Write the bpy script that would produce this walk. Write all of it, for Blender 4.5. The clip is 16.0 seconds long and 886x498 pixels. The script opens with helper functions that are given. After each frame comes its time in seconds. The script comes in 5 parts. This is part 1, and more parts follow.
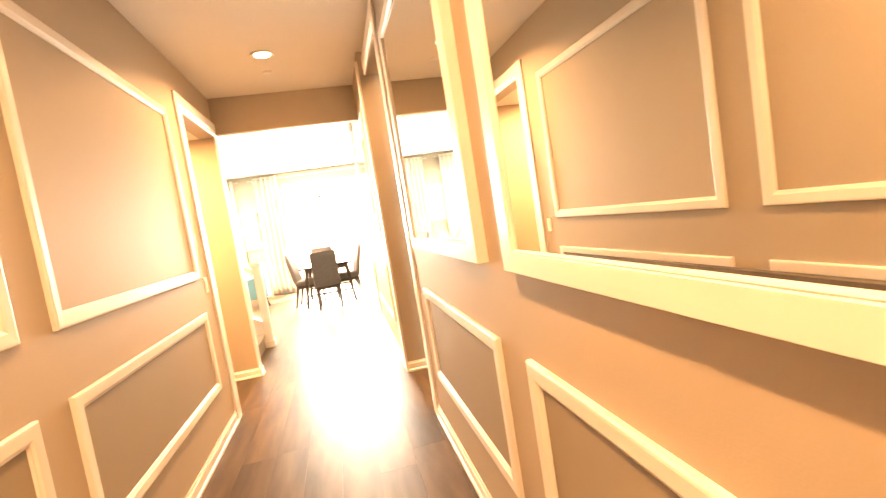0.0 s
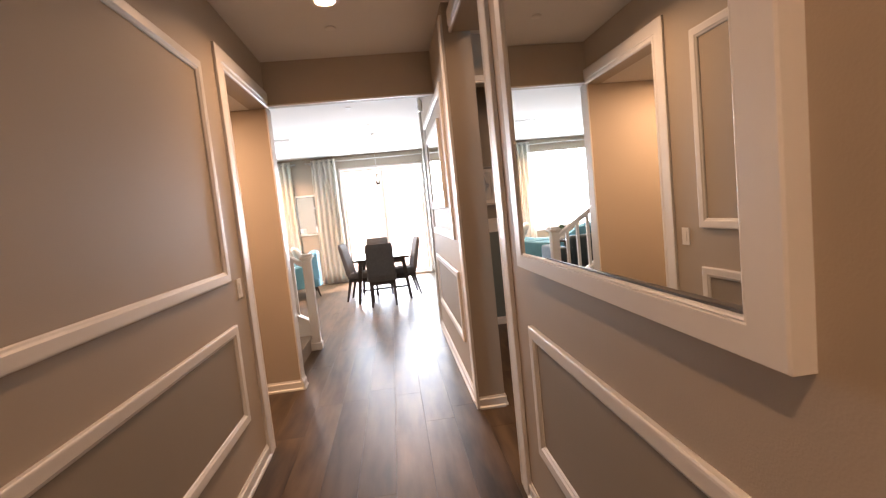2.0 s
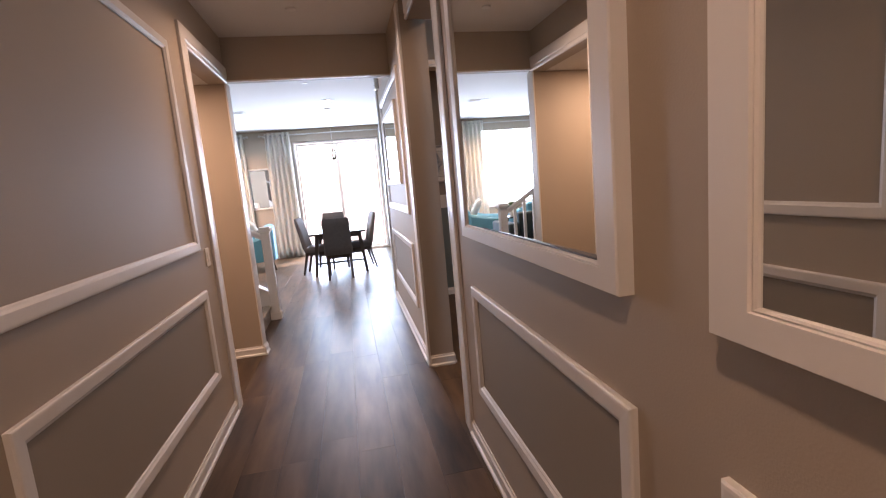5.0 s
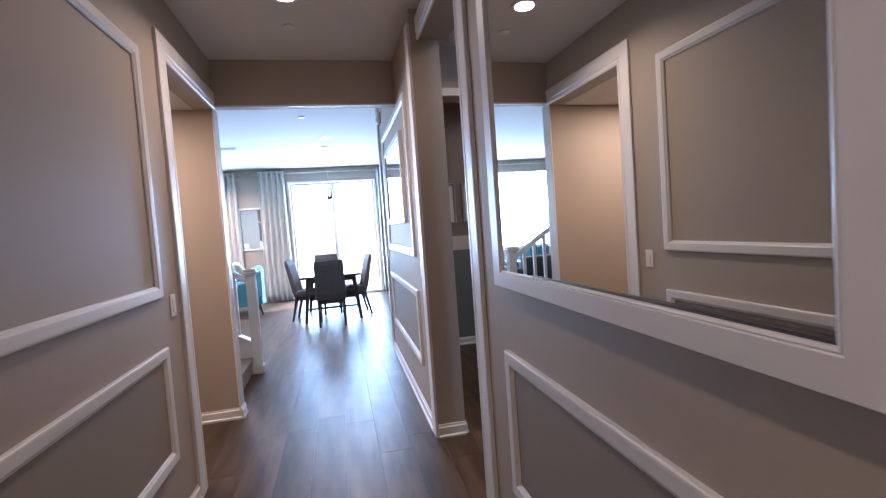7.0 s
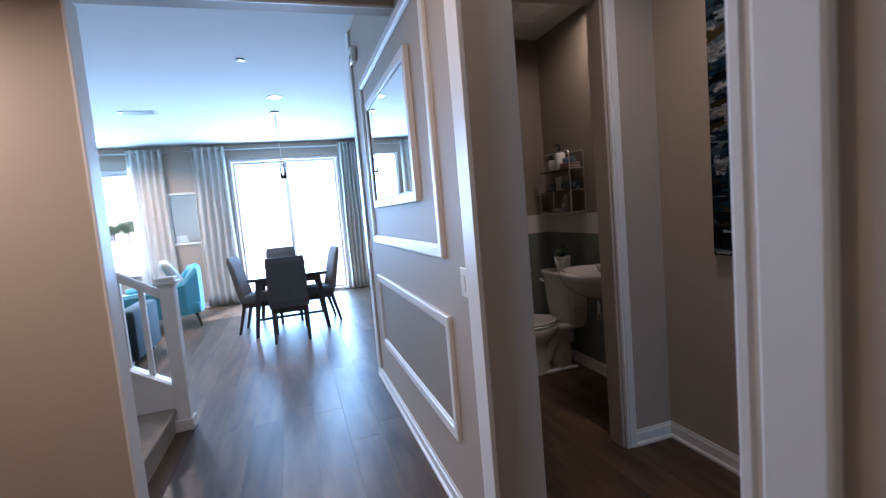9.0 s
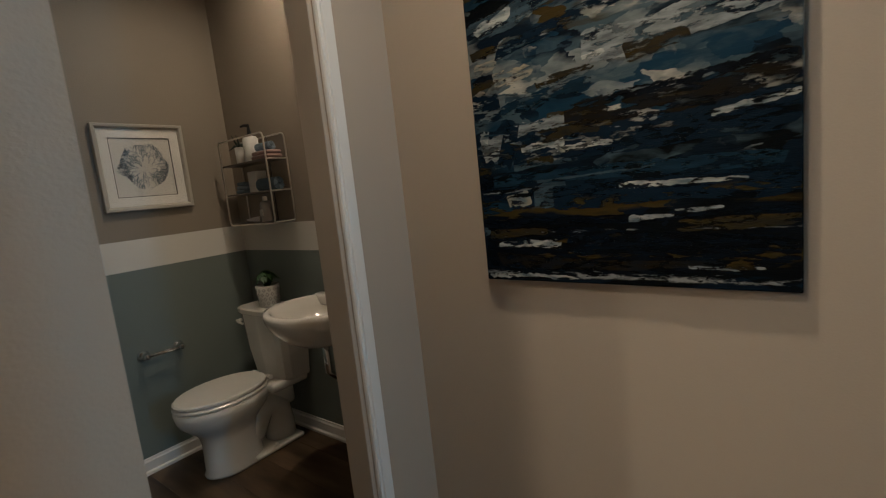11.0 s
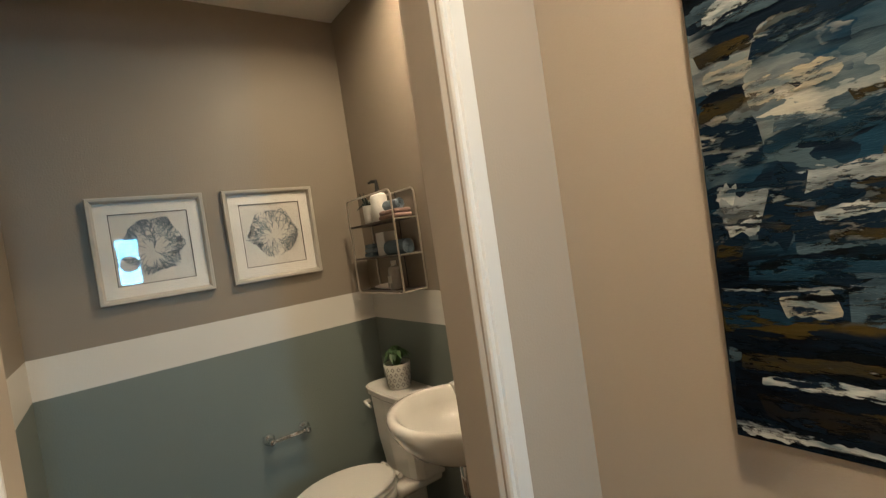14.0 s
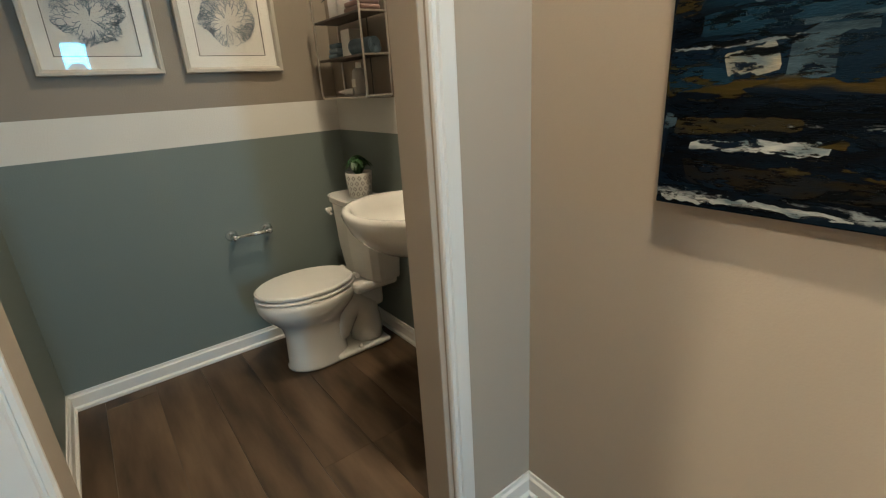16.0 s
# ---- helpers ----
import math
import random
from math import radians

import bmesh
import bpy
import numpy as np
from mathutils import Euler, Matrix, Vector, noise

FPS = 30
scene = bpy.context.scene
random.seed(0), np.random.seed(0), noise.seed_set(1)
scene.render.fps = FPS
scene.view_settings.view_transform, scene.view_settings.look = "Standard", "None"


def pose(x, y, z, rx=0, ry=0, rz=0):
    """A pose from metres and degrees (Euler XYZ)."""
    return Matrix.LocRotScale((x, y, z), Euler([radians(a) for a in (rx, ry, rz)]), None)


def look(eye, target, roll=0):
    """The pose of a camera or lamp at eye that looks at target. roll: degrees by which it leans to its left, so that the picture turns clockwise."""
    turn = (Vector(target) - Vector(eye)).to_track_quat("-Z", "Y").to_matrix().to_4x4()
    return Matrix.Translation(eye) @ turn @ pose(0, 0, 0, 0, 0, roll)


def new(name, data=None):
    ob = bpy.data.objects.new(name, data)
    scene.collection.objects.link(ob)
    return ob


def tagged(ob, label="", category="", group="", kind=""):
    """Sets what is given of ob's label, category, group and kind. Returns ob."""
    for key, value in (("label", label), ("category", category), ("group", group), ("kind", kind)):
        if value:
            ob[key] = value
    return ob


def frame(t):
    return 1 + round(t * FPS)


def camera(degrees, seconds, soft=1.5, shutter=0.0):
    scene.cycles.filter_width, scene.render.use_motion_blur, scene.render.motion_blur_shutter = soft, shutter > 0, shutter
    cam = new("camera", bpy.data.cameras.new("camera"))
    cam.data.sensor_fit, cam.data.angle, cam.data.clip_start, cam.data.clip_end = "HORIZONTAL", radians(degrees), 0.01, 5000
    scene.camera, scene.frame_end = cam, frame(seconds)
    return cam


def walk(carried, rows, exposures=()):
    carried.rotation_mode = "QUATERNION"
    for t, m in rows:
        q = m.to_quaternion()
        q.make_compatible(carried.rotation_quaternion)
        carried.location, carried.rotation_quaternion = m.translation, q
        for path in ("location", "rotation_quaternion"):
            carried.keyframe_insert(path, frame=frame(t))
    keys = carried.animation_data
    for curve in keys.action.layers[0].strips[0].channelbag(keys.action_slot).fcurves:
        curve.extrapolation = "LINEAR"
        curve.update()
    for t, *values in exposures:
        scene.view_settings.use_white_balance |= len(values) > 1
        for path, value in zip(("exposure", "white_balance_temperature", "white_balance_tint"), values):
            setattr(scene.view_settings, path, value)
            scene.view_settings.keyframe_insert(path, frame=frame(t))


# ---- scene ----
cam = camera(87.0, 16.0, soft=1.2, shutter=0.25)
PATH = [
    (0, (0.037, 0.995, 1.369), (0.454, 2.945, 1.212), -9.1),
    (0.5, (0.031, 1.183, 1.427), (0.198, 3.167, 1.235), -7.4),
    (1, (0.002, 1.397, 1.448), (0.117, 3.388, 1.308), -6.7),
    (1.5, (-0.024, 1.688, 1.467), (0.098, 3.683, 1.399), -3.8),
    (2, (-0.042, 1.896, 1.449), (0.159, 3.879, 1.283), -5.9),
    (2.5, (-0.114, 2.02, 1.446), (0.408, 3.945, 1.304), -6.6),
    (3, (-0.085, 1.893, 1.432), (0.524, 3.79, 1.25), -5.1),
    (3.5, (-0.096, 1.677, 1.414), (0.441, 3.591, 1.199), -3.7),
    (4, (-0.144, 1.579, 1.444), (0.347, 3.505, 1.215), -3.7),
    (4.2, (-0.118, 1.574, 1.482), (0.323, 3.509, 1.236), -3.5),
    (6.3, (-0.066, 1.643, 1.399), (0.291, 3.588, 1.102), -5.5),
    (6.5, (-0.087, 1.768, 1.402), (0.301, 3.714, 1.149), -4.9),
    (7, (-0.11, 2.089, 1.425), (0.317, 4.04, 1.324), -4.1),
    (7.5, (-0.064, 2.458, 1.419), (0.298, 4.423, 1.342), -3.8),
    (8, (-0.123, 2.825, 1.412), (0.354, 4.763, 1.292), -4.2),
    (8.5, (-0.177, 3.23, 1.427), (0.373, 5.146, 1.273), -4.8),
    (9, (-0.175, 3.621, 1.422), (0.425, 5.521, 1.249), -5.0),
    (9.5, (-0.118, 3.985, 1.415), (0.932, 5.674, 1.207), -5.9),
    (10, (0.033, 4.246, 1.415), (1.495, 5.586, 1.155), -6.0),
    (10.2, (0.142, 4.303, 1.414), (1.707, 5.523, 1.16), -6.2),
    (12.3, (0.764, 4.836, 1.408), (2.21, 6.173, 1.062), -6.1),
    (12.5, (0.822, 4.859, 1.41), (2.102, 6.358, 1.075), -5.3),
    (13, (0.868, 4.905, 1.436), (1.988, 6.539, 1.157), -7.4),
    (13.5, (0.832, 4.935, 1.552), (1.976, 6.576, 1.55), -9.1),
    (14, (0.821, 4.947, 1.545), (1.994, 6.566, 1.481), -8.4),
    (14.5, (0.838, 4.935, 1.462), (2.034, 6.505, 1.139), -5.9),
    (15, (0.833, 4.914, 1.405), (2.005, 6.453, 0.898), -4.1),
    (15.5, (0.847, 4.901, 1.354), (1.996, 6.407, 0.711), -3.5),
    (16, (0.842, 4.888, 1.331), (1.974, 6.398, 0.668), -3.4),
]
walk(cam, [(t, look(eye, target, roll)) for t, eye, target, roll in PATH], exposures=[
    (0.0, 3.78, 20000, 38), (0.3, 3.28, 19000, 40), (0.6, 2.72, 15500, 40), (1.0, 2.32, 12500, 40), (1.5, 2.06, 9900, 38), (2.0, 1.87, 9000, 36), (2.5, 1.80, 8300, 35),
    (3.5, 1.5, 8000, 38), (4.2, 1.48, 7950, 39), (6.3, 1.66, 5980, 29), (7.5, 1.5, 5600, 25), (8.0, 1.46, 5480, 23), (8.5, 1.39, 5340, 20), (9.0, 1.33, 5300, 21),
    (9.5, 1.02, 5120, 14), (10.2, 0.86, 5200, 14), (11.2, 2.3, 6000, 4), (12.3, 3.38, 6300, 7), (13.0, 3.2, 6350, 6), (13.5, 3.13, 6350, 4), (14.0, 3.1, 6350, 3), (14.5, 3.16, 6250, 3), (15.0, 3.13, 6050, 0), (16.0, 3.17, 5900, -1)])

# ---- world, sun, lamps ----
world = bpy.data.worlds.new("sky")
scene.world = world
world.use_nodes = True
wn = world.node_tree
sky = wn.nodes.new("ShaderNodeTexSky")
sky.sky_type, sky.sun_disc = "NISHITA", False
sky.sun_elevation, sky.sun_rotation = radians(57), radians(24)
wn.links.new(sky.outputs[0], wn.nodes["Background"].inputs[0])
wn.nodes["Background"].inputs[1].default_value = 0.15


def lamp(name, kind, m, energy, colour, **more):
    data = bpy.data.lights.new(name, kind)
    data.energy, data.color = energy, colour
    if "size" in more:
        data.shape, data.size, data.size_y = "RECTANGLE", more["size"], more["size_y"]
    if "radius" in more:
        data.shadow_soft_size = more["radius"]
    if "cone" in more:
        data.spot_size, data.spot_blend = radians(more["cone"]), 0.6
    if "angle" in more:
        data.angle = radians(more["angle"])
    ob = new(name, data)
    ob.matrix_world = m
    return ob


SUN_FROM = Vector((0.25, 0.56, 0.94))
lamp("sun", "SUN", look(SUN_FROM, (0, 0, 0)), 5.0, (1.0, 0.95, 0.87), angle=0.5)
DAY = (0.46, 0.75, 1.0)
lamp("door_daylight", "AREA", look((-0.17, 12.93, 1.35), (-0.17, 0, 1.15)), 130, DAY, size=1.75, size_y=2.5)
lamp("window_daylight", "AREA", look((-3.55, 12.93, 1.7), (-3.0, 0, 1.0)), 85, DAY, size=1.7, size_y=1.8)
lamp("side_window_daylight", "AREA", look((1.16, 0.68, 1.84), (1.15, 9, 1.3)), 12.5, (0.34, 0.70, 1.0), size=0.34, size_y=0.8)
WARM = (1.0, 0.77, 0.54)
# the two at x -2.6 are unseen fill, added to brighten the far wall
DOWNLIGHTS = [(-0.31, 5.0, 2.83, 4.6), (-0.31, 1.6, 2.83, 3.9), (-0.31, -0.6, 2.83, 4.6), (-1.75, 5.40, 2.45, 8.0), (-0.21, 9.65, 2.92, 13.0),
              (-2.6, 8.9, 2.92, 11), (-2.6, 11.6, 2.92, 30), (1.15, 4.98, 2.83, 2.75), (0.90, 1.73, 2.83, 1.6), (1.80, 6.50, 2.83, 2.15)]
for lx, ly, lz, watts in DOWNLIGHTS:
    bulb = lamp("downlight_bulb", "AREA", look((lx, ly, lz - 0.012), (lx, ly + 0.001, 0)), watts, WARM, size=0.12, size_y=0.12)
    bulb.data.shape, bulb.data.spread = "DISK", radians(160 if ly > 6 and lx > 1 else 148 if lz > 2.5 else 180)

# ---- materials ----


def material(name, base, rough=0.5, metal=0.0, vary=0.12, scale=6.0, bump=0.0, bump_scale=120.0, stretch=(1, 1, 1), coat=0.0, rand=0.0, second=None, sharp=0.0):
    m = bpy.data.materials.new(name)
    m.use_nodes = True
    n, l = m.node_tree.nodes, m.node_tree.links
    p = n["Principled BSDF"]
    p.inputs["Roughness"].default_value, p.inputs["Metallic"].default_value, p.inputs["Coat Weight"].default_value = rough, metal, coat
    co, mp = n.new("ShaderNodeTexCoord"), n.new("ShaderNodeMapping")
    mp.inputs["Scale"].default_value = stretch
    l.new(co.outputs["Object"], mp.inputs["Vector"])
    big, fine = n.new("ShaderNodeTexNoise"), n.new("ShaderNodeTexNoise")
    big.inputs["Scale"].default_value, big.inputs["Detail"].default_value = scale, 5
    fine.inputs["Scale"].default_value, fine.inputs["Detail"].default_value = bump_scale, 3
    for q in (big, fine):
        l.new(mp.outputs[0], q.inputs["Vector"])
    mix = n.new("ShaderNodeMix")
    mix.data_type = "RGBA"
    lo = second or tuple(c * (1 - vary) for c in base)
    hi = base if second else tuple(min(1, c * (1 + vary)) for c in base)
    mix.inputs["A"].default_value, mix.inputs["B"].default_value = (*lo, 1), (*hi, 1)
    fac = big.outputs["Fac"]
    if sharp:
        cut = n.new("ShaderNodeMapRange")
        cut.inputs["From Min"].default_value, cut.inputs["From Max"].default_value = 0.5 - sharp, 0.5 + sharp
        l.new(fac, cut.inputs["Value"])
        fac = cut.outputs[0]
    l.new(fac, mix.inputs["Factor"])
    out = mix.outputs["Result"]
    if rand:
        info, hsv, mr = n.new("ShaderNodeObjectInfo"), n.new("ShaderNodeHueSaturation"), n.new("ShaderNodeMapRange")
        mr.inputs["To Min"].default_value, mr.inputs["To Max"].default_value = 1 - rand, 1 + rand
        move, add = n.new("ShaderNodeMath"), n.new("ShaderNodeVectorMath")
        move.operation, move.inputs[1].default_value = "MULTIPLY", 61.0
        l.new(info.outputs["Random"], move.inputs[0])
        l.new(mp.outputs[0], add.inputs[0])
        l.new(move.outputs[0], add.inputs[1])
        for q in (big, fine):
            l.new(add.outputs[0], q.inputs["Vector"])
        l.new(info.outputs["Random"], mr.inputs["Value"])
        l.new(mr.outputs[0], hsv.inputs["Value"])
        l.new(out, hsv.inputs["Color"])
        out = hsv.outputs[0]
    l.new(out, p.inputs["Base Color"])
    if bump:
        b = n.new("ShaderNodeBump")
        b.inputs["Strength"].default_value, b.inputs["Distance"].default_value = bump, 0.004
        l.new(fine.outputs["Fac"], b.inputs["Height"])
        l.new(b.outputs[0], p.inputs["Normal"])
    return m


GREIGE = (0.42, 0.355, 0.285)
WALL = material("greige wall paint", GREIGE, 0.6, vary=0.03, scale=2.0, bump=0.13, bump_scale=190)
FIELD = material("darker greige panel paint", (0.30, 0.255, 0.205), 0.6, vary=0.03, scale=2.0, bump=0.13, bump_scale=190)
WHITE = material("white trim paint", (0.74, 0.72, 0.69), 0.38, vary=0.03, scale=5.0, bump=0.04, bump_scale=60)
CEIL = material("white ceiling paint", (0.70, 0.68, 0.65), 0.85, vary=0.02, scale=3.0, bump=0.35, bump_scale=130)
PLANK = material("brown oak laminate", (0.128, 0.082, 0.049), 0.36, second=(0.036, 0.023, 0.015), scale=2.2, sharp=0.20, bump=0.06, bump_scale=30, stretch=(5, 0.8, 5), rand=0.2)
PLANK.node_tree.nodes["Principled BSDF"].inputs["Specular IOR Level"].default_value = 0.25
SUBFLOOR = material("dark joint", (0.03, 0.02, 0.015), 0.8)
MIRROR = material("mirror glass", (0.86, 0.87, 0.86), 0.01, 1.0, vary=0.0)
DARK_EDGE = material("dark mirror edge", (0.05, 0.045, 0.04), 0.4)
CHROME = material("polished chrome", (0.75, 0.75, 0.76), 0.12, 1.0, vary=0.03)
CURTAIN = material("grey beige curtain linen", (0.78, 0.75, 0.69), 0.85, vary=0.06, scale=12, bump=0.3, bump_scale=300)
SHEER = material("white sheer voile", (0.85, 0.85, 0.84), 0.8, vary=0.03)
for m, amount in ((CURTAIN, 0.38), (SHEER, 0.75)):
    p = m.node_tree.nodes["Principled BSDF"]
    tr, mx = m.node_tree.nodes.new("ShaderNodeBsdfTranslucent"), m.node_tree.nodes.new("ShaderNodeMixShader")
    tr.inputs[0].default_value = (0.8, 0.78, 0.74, 1)
    mx.inputs[0].default_value = amount
    m.node_tree.links.new(p.outputs[0], mx.inputs[1])
    m.node_tree.links.new(tr.outputs[0], mx.inputs[2])
    m.node_tree.links.new(mx.outputs[0], m.node_tree.nodes["Material Output"].inputs[0])
STEEL = material("brushed nickel", (0.55, 0.54, 0.52), 0.3, 1.0)
DARKWOOD = material("espresso wood", (0.035, 0.024, 0.018), 0.35, second=(0.015, 0.011, 0.009), scale=4, stretch=(2, 2, 14), bump=0.1)
CHARCOAL = material("charcoal upholstery", (0.090, 0.089, 0.092), 0.8, vary=0.2, scale=25, bump=0.5, bump_scale=350)
TEAL = material("teal velvet upholstery", (0.055, 0.24, 0.32), 0.65, vary=0.15, scale=8, bump=0.3, bump_scale=300)
# teal taken close to black: the sofa's shade is in this base colour
SHADED_TEAL = material("teal upholstery darkened for shade", (0.006, 0.022, 0.028), 0.8, vary=0.2, scale=8, bump=0.3, bump_scale=300)
CARPET = material("beige stair carpet", (0.36, 0.31, 0.26), 0.95, vary=0.15, scale=30, bump=1.0, bump_scale=400)
CERAMIC = material("white vitreous china", (0.72, 0.69, 0.64), 0.08, vary=0.02, coat=0.5)
LEAF = material("green succulent leaf", (0.045, 0.12, 0.03), 0.5, second=(0.018, 0.045, 0.012), scale=20, rand=0.25)
SOIL = material("potting soil", (0.03, 0.022, 0.016), 0.9, bump=0.8)
PAVING = material("pale patio concrete", (0.58, 0.56, 0.53), 0.9, vary=0.08, scale=3, bump=0.3)
STUCCO = material("cream stucco", (0.62, 0.56, 0.47), 0.9, vary=0.06, scale=3, bump=0.5)
ROOFTILE = material("brown roof tile", (0.25, 0.15, 0.10), 0.8, vary=0.25, scale=4, bump=0.6, bump_scale=12)
VINYL = material("white vinyl frame", (0.80, 0.80, 0.79), 0.35, vary=0.02)
HEDGE = material("hedge leaves", (0.12, 0.18, 0.07), 0.6, second=(0.06, 0.10, 0.03), scale=9)
PLASTIC = material("white switch plastic", (0.78, 0.76, 0.72), 0.3, vary=0.01)

GLOW = bpy.data.materials.new("downlight lens")
GLOW.use_nodes = True
GLOW.node_tree.nodes["Principled BSDF"].inputs["Emission Color"].default_value = (1.0, 0.85, 0.66, 1)
GLOW.node_tree.nodes["Principled BSDF"].inputs["Emission Strength"].default_value = 5

GLASS = bpy.data.materials.new("clear glass")
GLASS.use_nodes = True
n, l = GLASS.node_tree.nodes, GLASS.node_tree.links
tr, gl, mx, fr = n.new("ShaderNodeBsdfTransparent"), n.new("ShaderNodeBsdfGlossy"), n.new("ShaderNodeMixShader"), n.new("ShaderNodeFresnel")
gl.inputs["Roughness"].default_value = 0.01
fr.inputs[0].default_value = 1.5
l.new(fr.outputs[0], mx.inputs[0])
l.new(tr.outputs[0], mx.inputs[1])
l.new(gl.outputs[0], mx.inputs[2])
l.new(mx.outputs[0], n["Material Output"].inputs[0])

# powder room paint: blue-grey dado, white band, greige above
BANDS = bpy.data.materials.new("banded powder room paint")
BANDS.use_nodes = True
n, l = BANDS.node_tree.nodes, BANDS.node_tree.links
geo, sep, ramp, div = n.new("ShaderNodeNewGeometry"), n.new("ShaderNodeSeparateXYZ"), n.new("ShaderNodeValToRGB"), n.new("ShaderNodeMath")
l.new(geo.outputs["Position"], sep.inputs[0])
div.operation, div.inputs[1].default_value = "DIVIDE", 3.0
l.new(sep.outputs[2], div.inputs[0])
l.new(div.outputs[0], ramp.inputs[0])
ramp.color_ramp.interpolation = "CONSTANT"
e = ramp.color_ramp.elements
e[0].position, e[0].color = 0, (0.168, 0.195, 0.180, 1)
e[1].position, e[1].color = 1.118 / 3, (0.66, 0.63, 0.58, 1)
e2 = e.new(1.283 / 3)
e2.color = (0.25, 0.208, 0.162, 1)
tex, bmp = n.new("ShaderNodeTexNoise"), n.new("ShaderNodeBump")
tex.inputs["Scale"].default_value = 160
bmp.inputs["Strength"].default_value, bmp.inputs["Distance"].default_value = 0.25, 0.004
l.new(geo.outputs["Position"], tex.inputs["Vector"])
l.new(tex.outputs["Fac"], bmp.inputs["Height"])
l.new(bmp.outputs[0], n["Principled BSDF"].inputs["Normal"])
l.new(ramp.outputs[0], n["Principled BSDF"].inputs["Base Color"])
n["Principled BSDF"].inputs["Roughness"].default_value = 0.55

# ---- building helpers ----


def part(name, bm, mat, parent=None, label="", smooth=False):
    me = bpy.data.meshes.new(name)
    bmesh.ops.recalc_face_normals(bm, faces=bm.faces)
    if smooth:
        for f in bm.faces:
            f.smooth = True
    bm.to_mesh(me)
    bm.free()
    me.materials.append(mat)
    ob = new(name, me)
    ob.parent = parent
    if label:
        ob["label"] = label
    return ob


def thing(name, label, category, m=None, group="", kind=""):
    ob = new(name)
    ob.empty_display_size = 0.1
    ob.matrix_world = m or Matrix()
    return tagged(ob, label, category, group, kind)


def box(lo, hi, bevel=0.0, bm=None, seg=1):
    b = bmesh.new()
    bmesh.ops.create_cube(b, size=1)
    for v in b.verts:
        v.co = Vector([lo[i] + (v.co[i] + 0.5) * (hi[i] - lo[i]) for i in range(3)])
    if bevel:
        bmesh.ops.bevel(b, geom=b.edges[:], offset=bevel, segments=seg, affect="EDGES", profile=0.5)
    if bm is None:
        return b
    join(bm, b)
    return bm


def join(bm, other, m=None):
    if m is not None:
        other.transform(m)
    me = bpy.data.meshes.new("joined")
    other.to_mesh(me)
    other.free()
    bm.from_mesh(me)
    bpy.data.meshes.remove(me)
    return bm


def lathe(profile, seg=28, sx=1.0, sy=1.0):
    """Profile of (radius, height), turned round z."""
    b = bmesh.new()
    rings = []
    for r, z in profile:
        rings.append([b.verts.new((r * sx * math.cos(2 * math.pi * k / seg), r * sy * math.sin(2 * math.pi * k / seg), z)) for k in range(seg)])
    for a, c in zip(rings, rings[1:]):
        for k in range(seg):
            b.faces.new((a[k], a[(k + 1) % seg], c[(k + 1) % seg], c[k]))
    b.faces.new(rings[0])
    b.faces.new(rings[-1])
    return b


def loft(rings):
    """Rings of equal length, closed at both ends."""
    b = bmesh.new()
    vs = [[b.verts.new(p) for p in r] for r in rings]
    k = len(vs[0])
    for a, c in zip(vs, vs[1:]):
        for i in range(k):
            b.faces.new((a[i], a[(i + 1) % k], c[(i + 1) % k], c[i]))
    b.faces.new(vs[0])
    b.faces.new(vs[-1])
    return b


def tube(points, r, seg=8, closed=False):
    """A round bar along points."""
    pts = [Vector(q) for q in points]
    b, rings, last = bmesh.new(), [], None
    for i, q in enumerate(pts):
        a = pts[(i - 1) % len(pts)] if closed or i else q
        c = pts[(i + 1) % len(pts)] if closed or i < len(pts) - 1 else q
        d = (c - a).normalized()
        side = d.orthogonal().normalized() if last is None else (last - d * last.dot(d)).normalized()
        last = side
        up = d.cross(side)
        rr = r[i] if isinstance(r, (list, tuple)) else r
        rings.append([b.verts.new(q + rr * (math.cos(2 * math.pi * k / seg) * side + math.sin(2 * math.pi * k / seg) * up)) for k in range(seg)])
    pairs = list(zip(rings, rings[1:])) + ([(rings[-1], rings[0])] if closed else [])
    for a, c in pairs:
        for k in range(seg):
            b.faces.new((a[k], a[(k + 1) % seg], c[(k + 1) % seg], c[k]))
    if not closed:
        b.faces.new(rings[0])
        b.faces.new(rings[-1])
    return b


def taper(p0, p1, a, c):
    """A four-sided leg from p0 (half width a) to p1 (half width c)."""
    return loft([[(q[0] + s * w, q[1] + t * w, q[2]) for s, t in ((-1, -1), (1, -1), (1, 1), (-1, 1))] for q, w in ((p0, a), (p1, c))])


def on_wall(facing, at):
    """Plane matrix: its x runs along the wall, its y up, its z out of the wall."""
    u = {"+x": (0, 1, 0), "-x": (0, -1, 0), "-y": (1, 0, 0), "+y": (-1, 0, 0)}[facing]
    w = {"+x": (1, 0, 0), "-x": (-1, 0, 0), "-y": (0, -1, 0), "+y": (0, 1, 0)}[facing]
    o = Vector(w) * (at if facing[0] == "+" else -at)
    return Matrix(((u[0], 0, w[0], o[0]), (u[1], 0, w[1], o[1]), (u[2], 1, w[2], o[2]), (0, 0, 0, 1)))


def span(facing, a, c):
    return (a, c) if facing in ("+x", "-y") else (-c, -a)


MOULD = ((0, 0), (0, 0.75), (0.06, 0.95), (0.16, 1.0), (0.72, 0.92), (0.84, 0.62), (0.93, 0.55), (1.0, 0.30), (1.0, 0))
FLAT = ((0, 0), (0, 0.94), (0.03, 1.0), (0.96, 1.0), (1.0, 0.94), (1.0, 0))
LIP = ((0, 0), (0, 0.9), (0.04, 1.0), (0.84, 1.0), (0.87, 0.88), (0.92, 0.93), (0.97, 0.86), (1.0, 0.64), (1.0, 0))


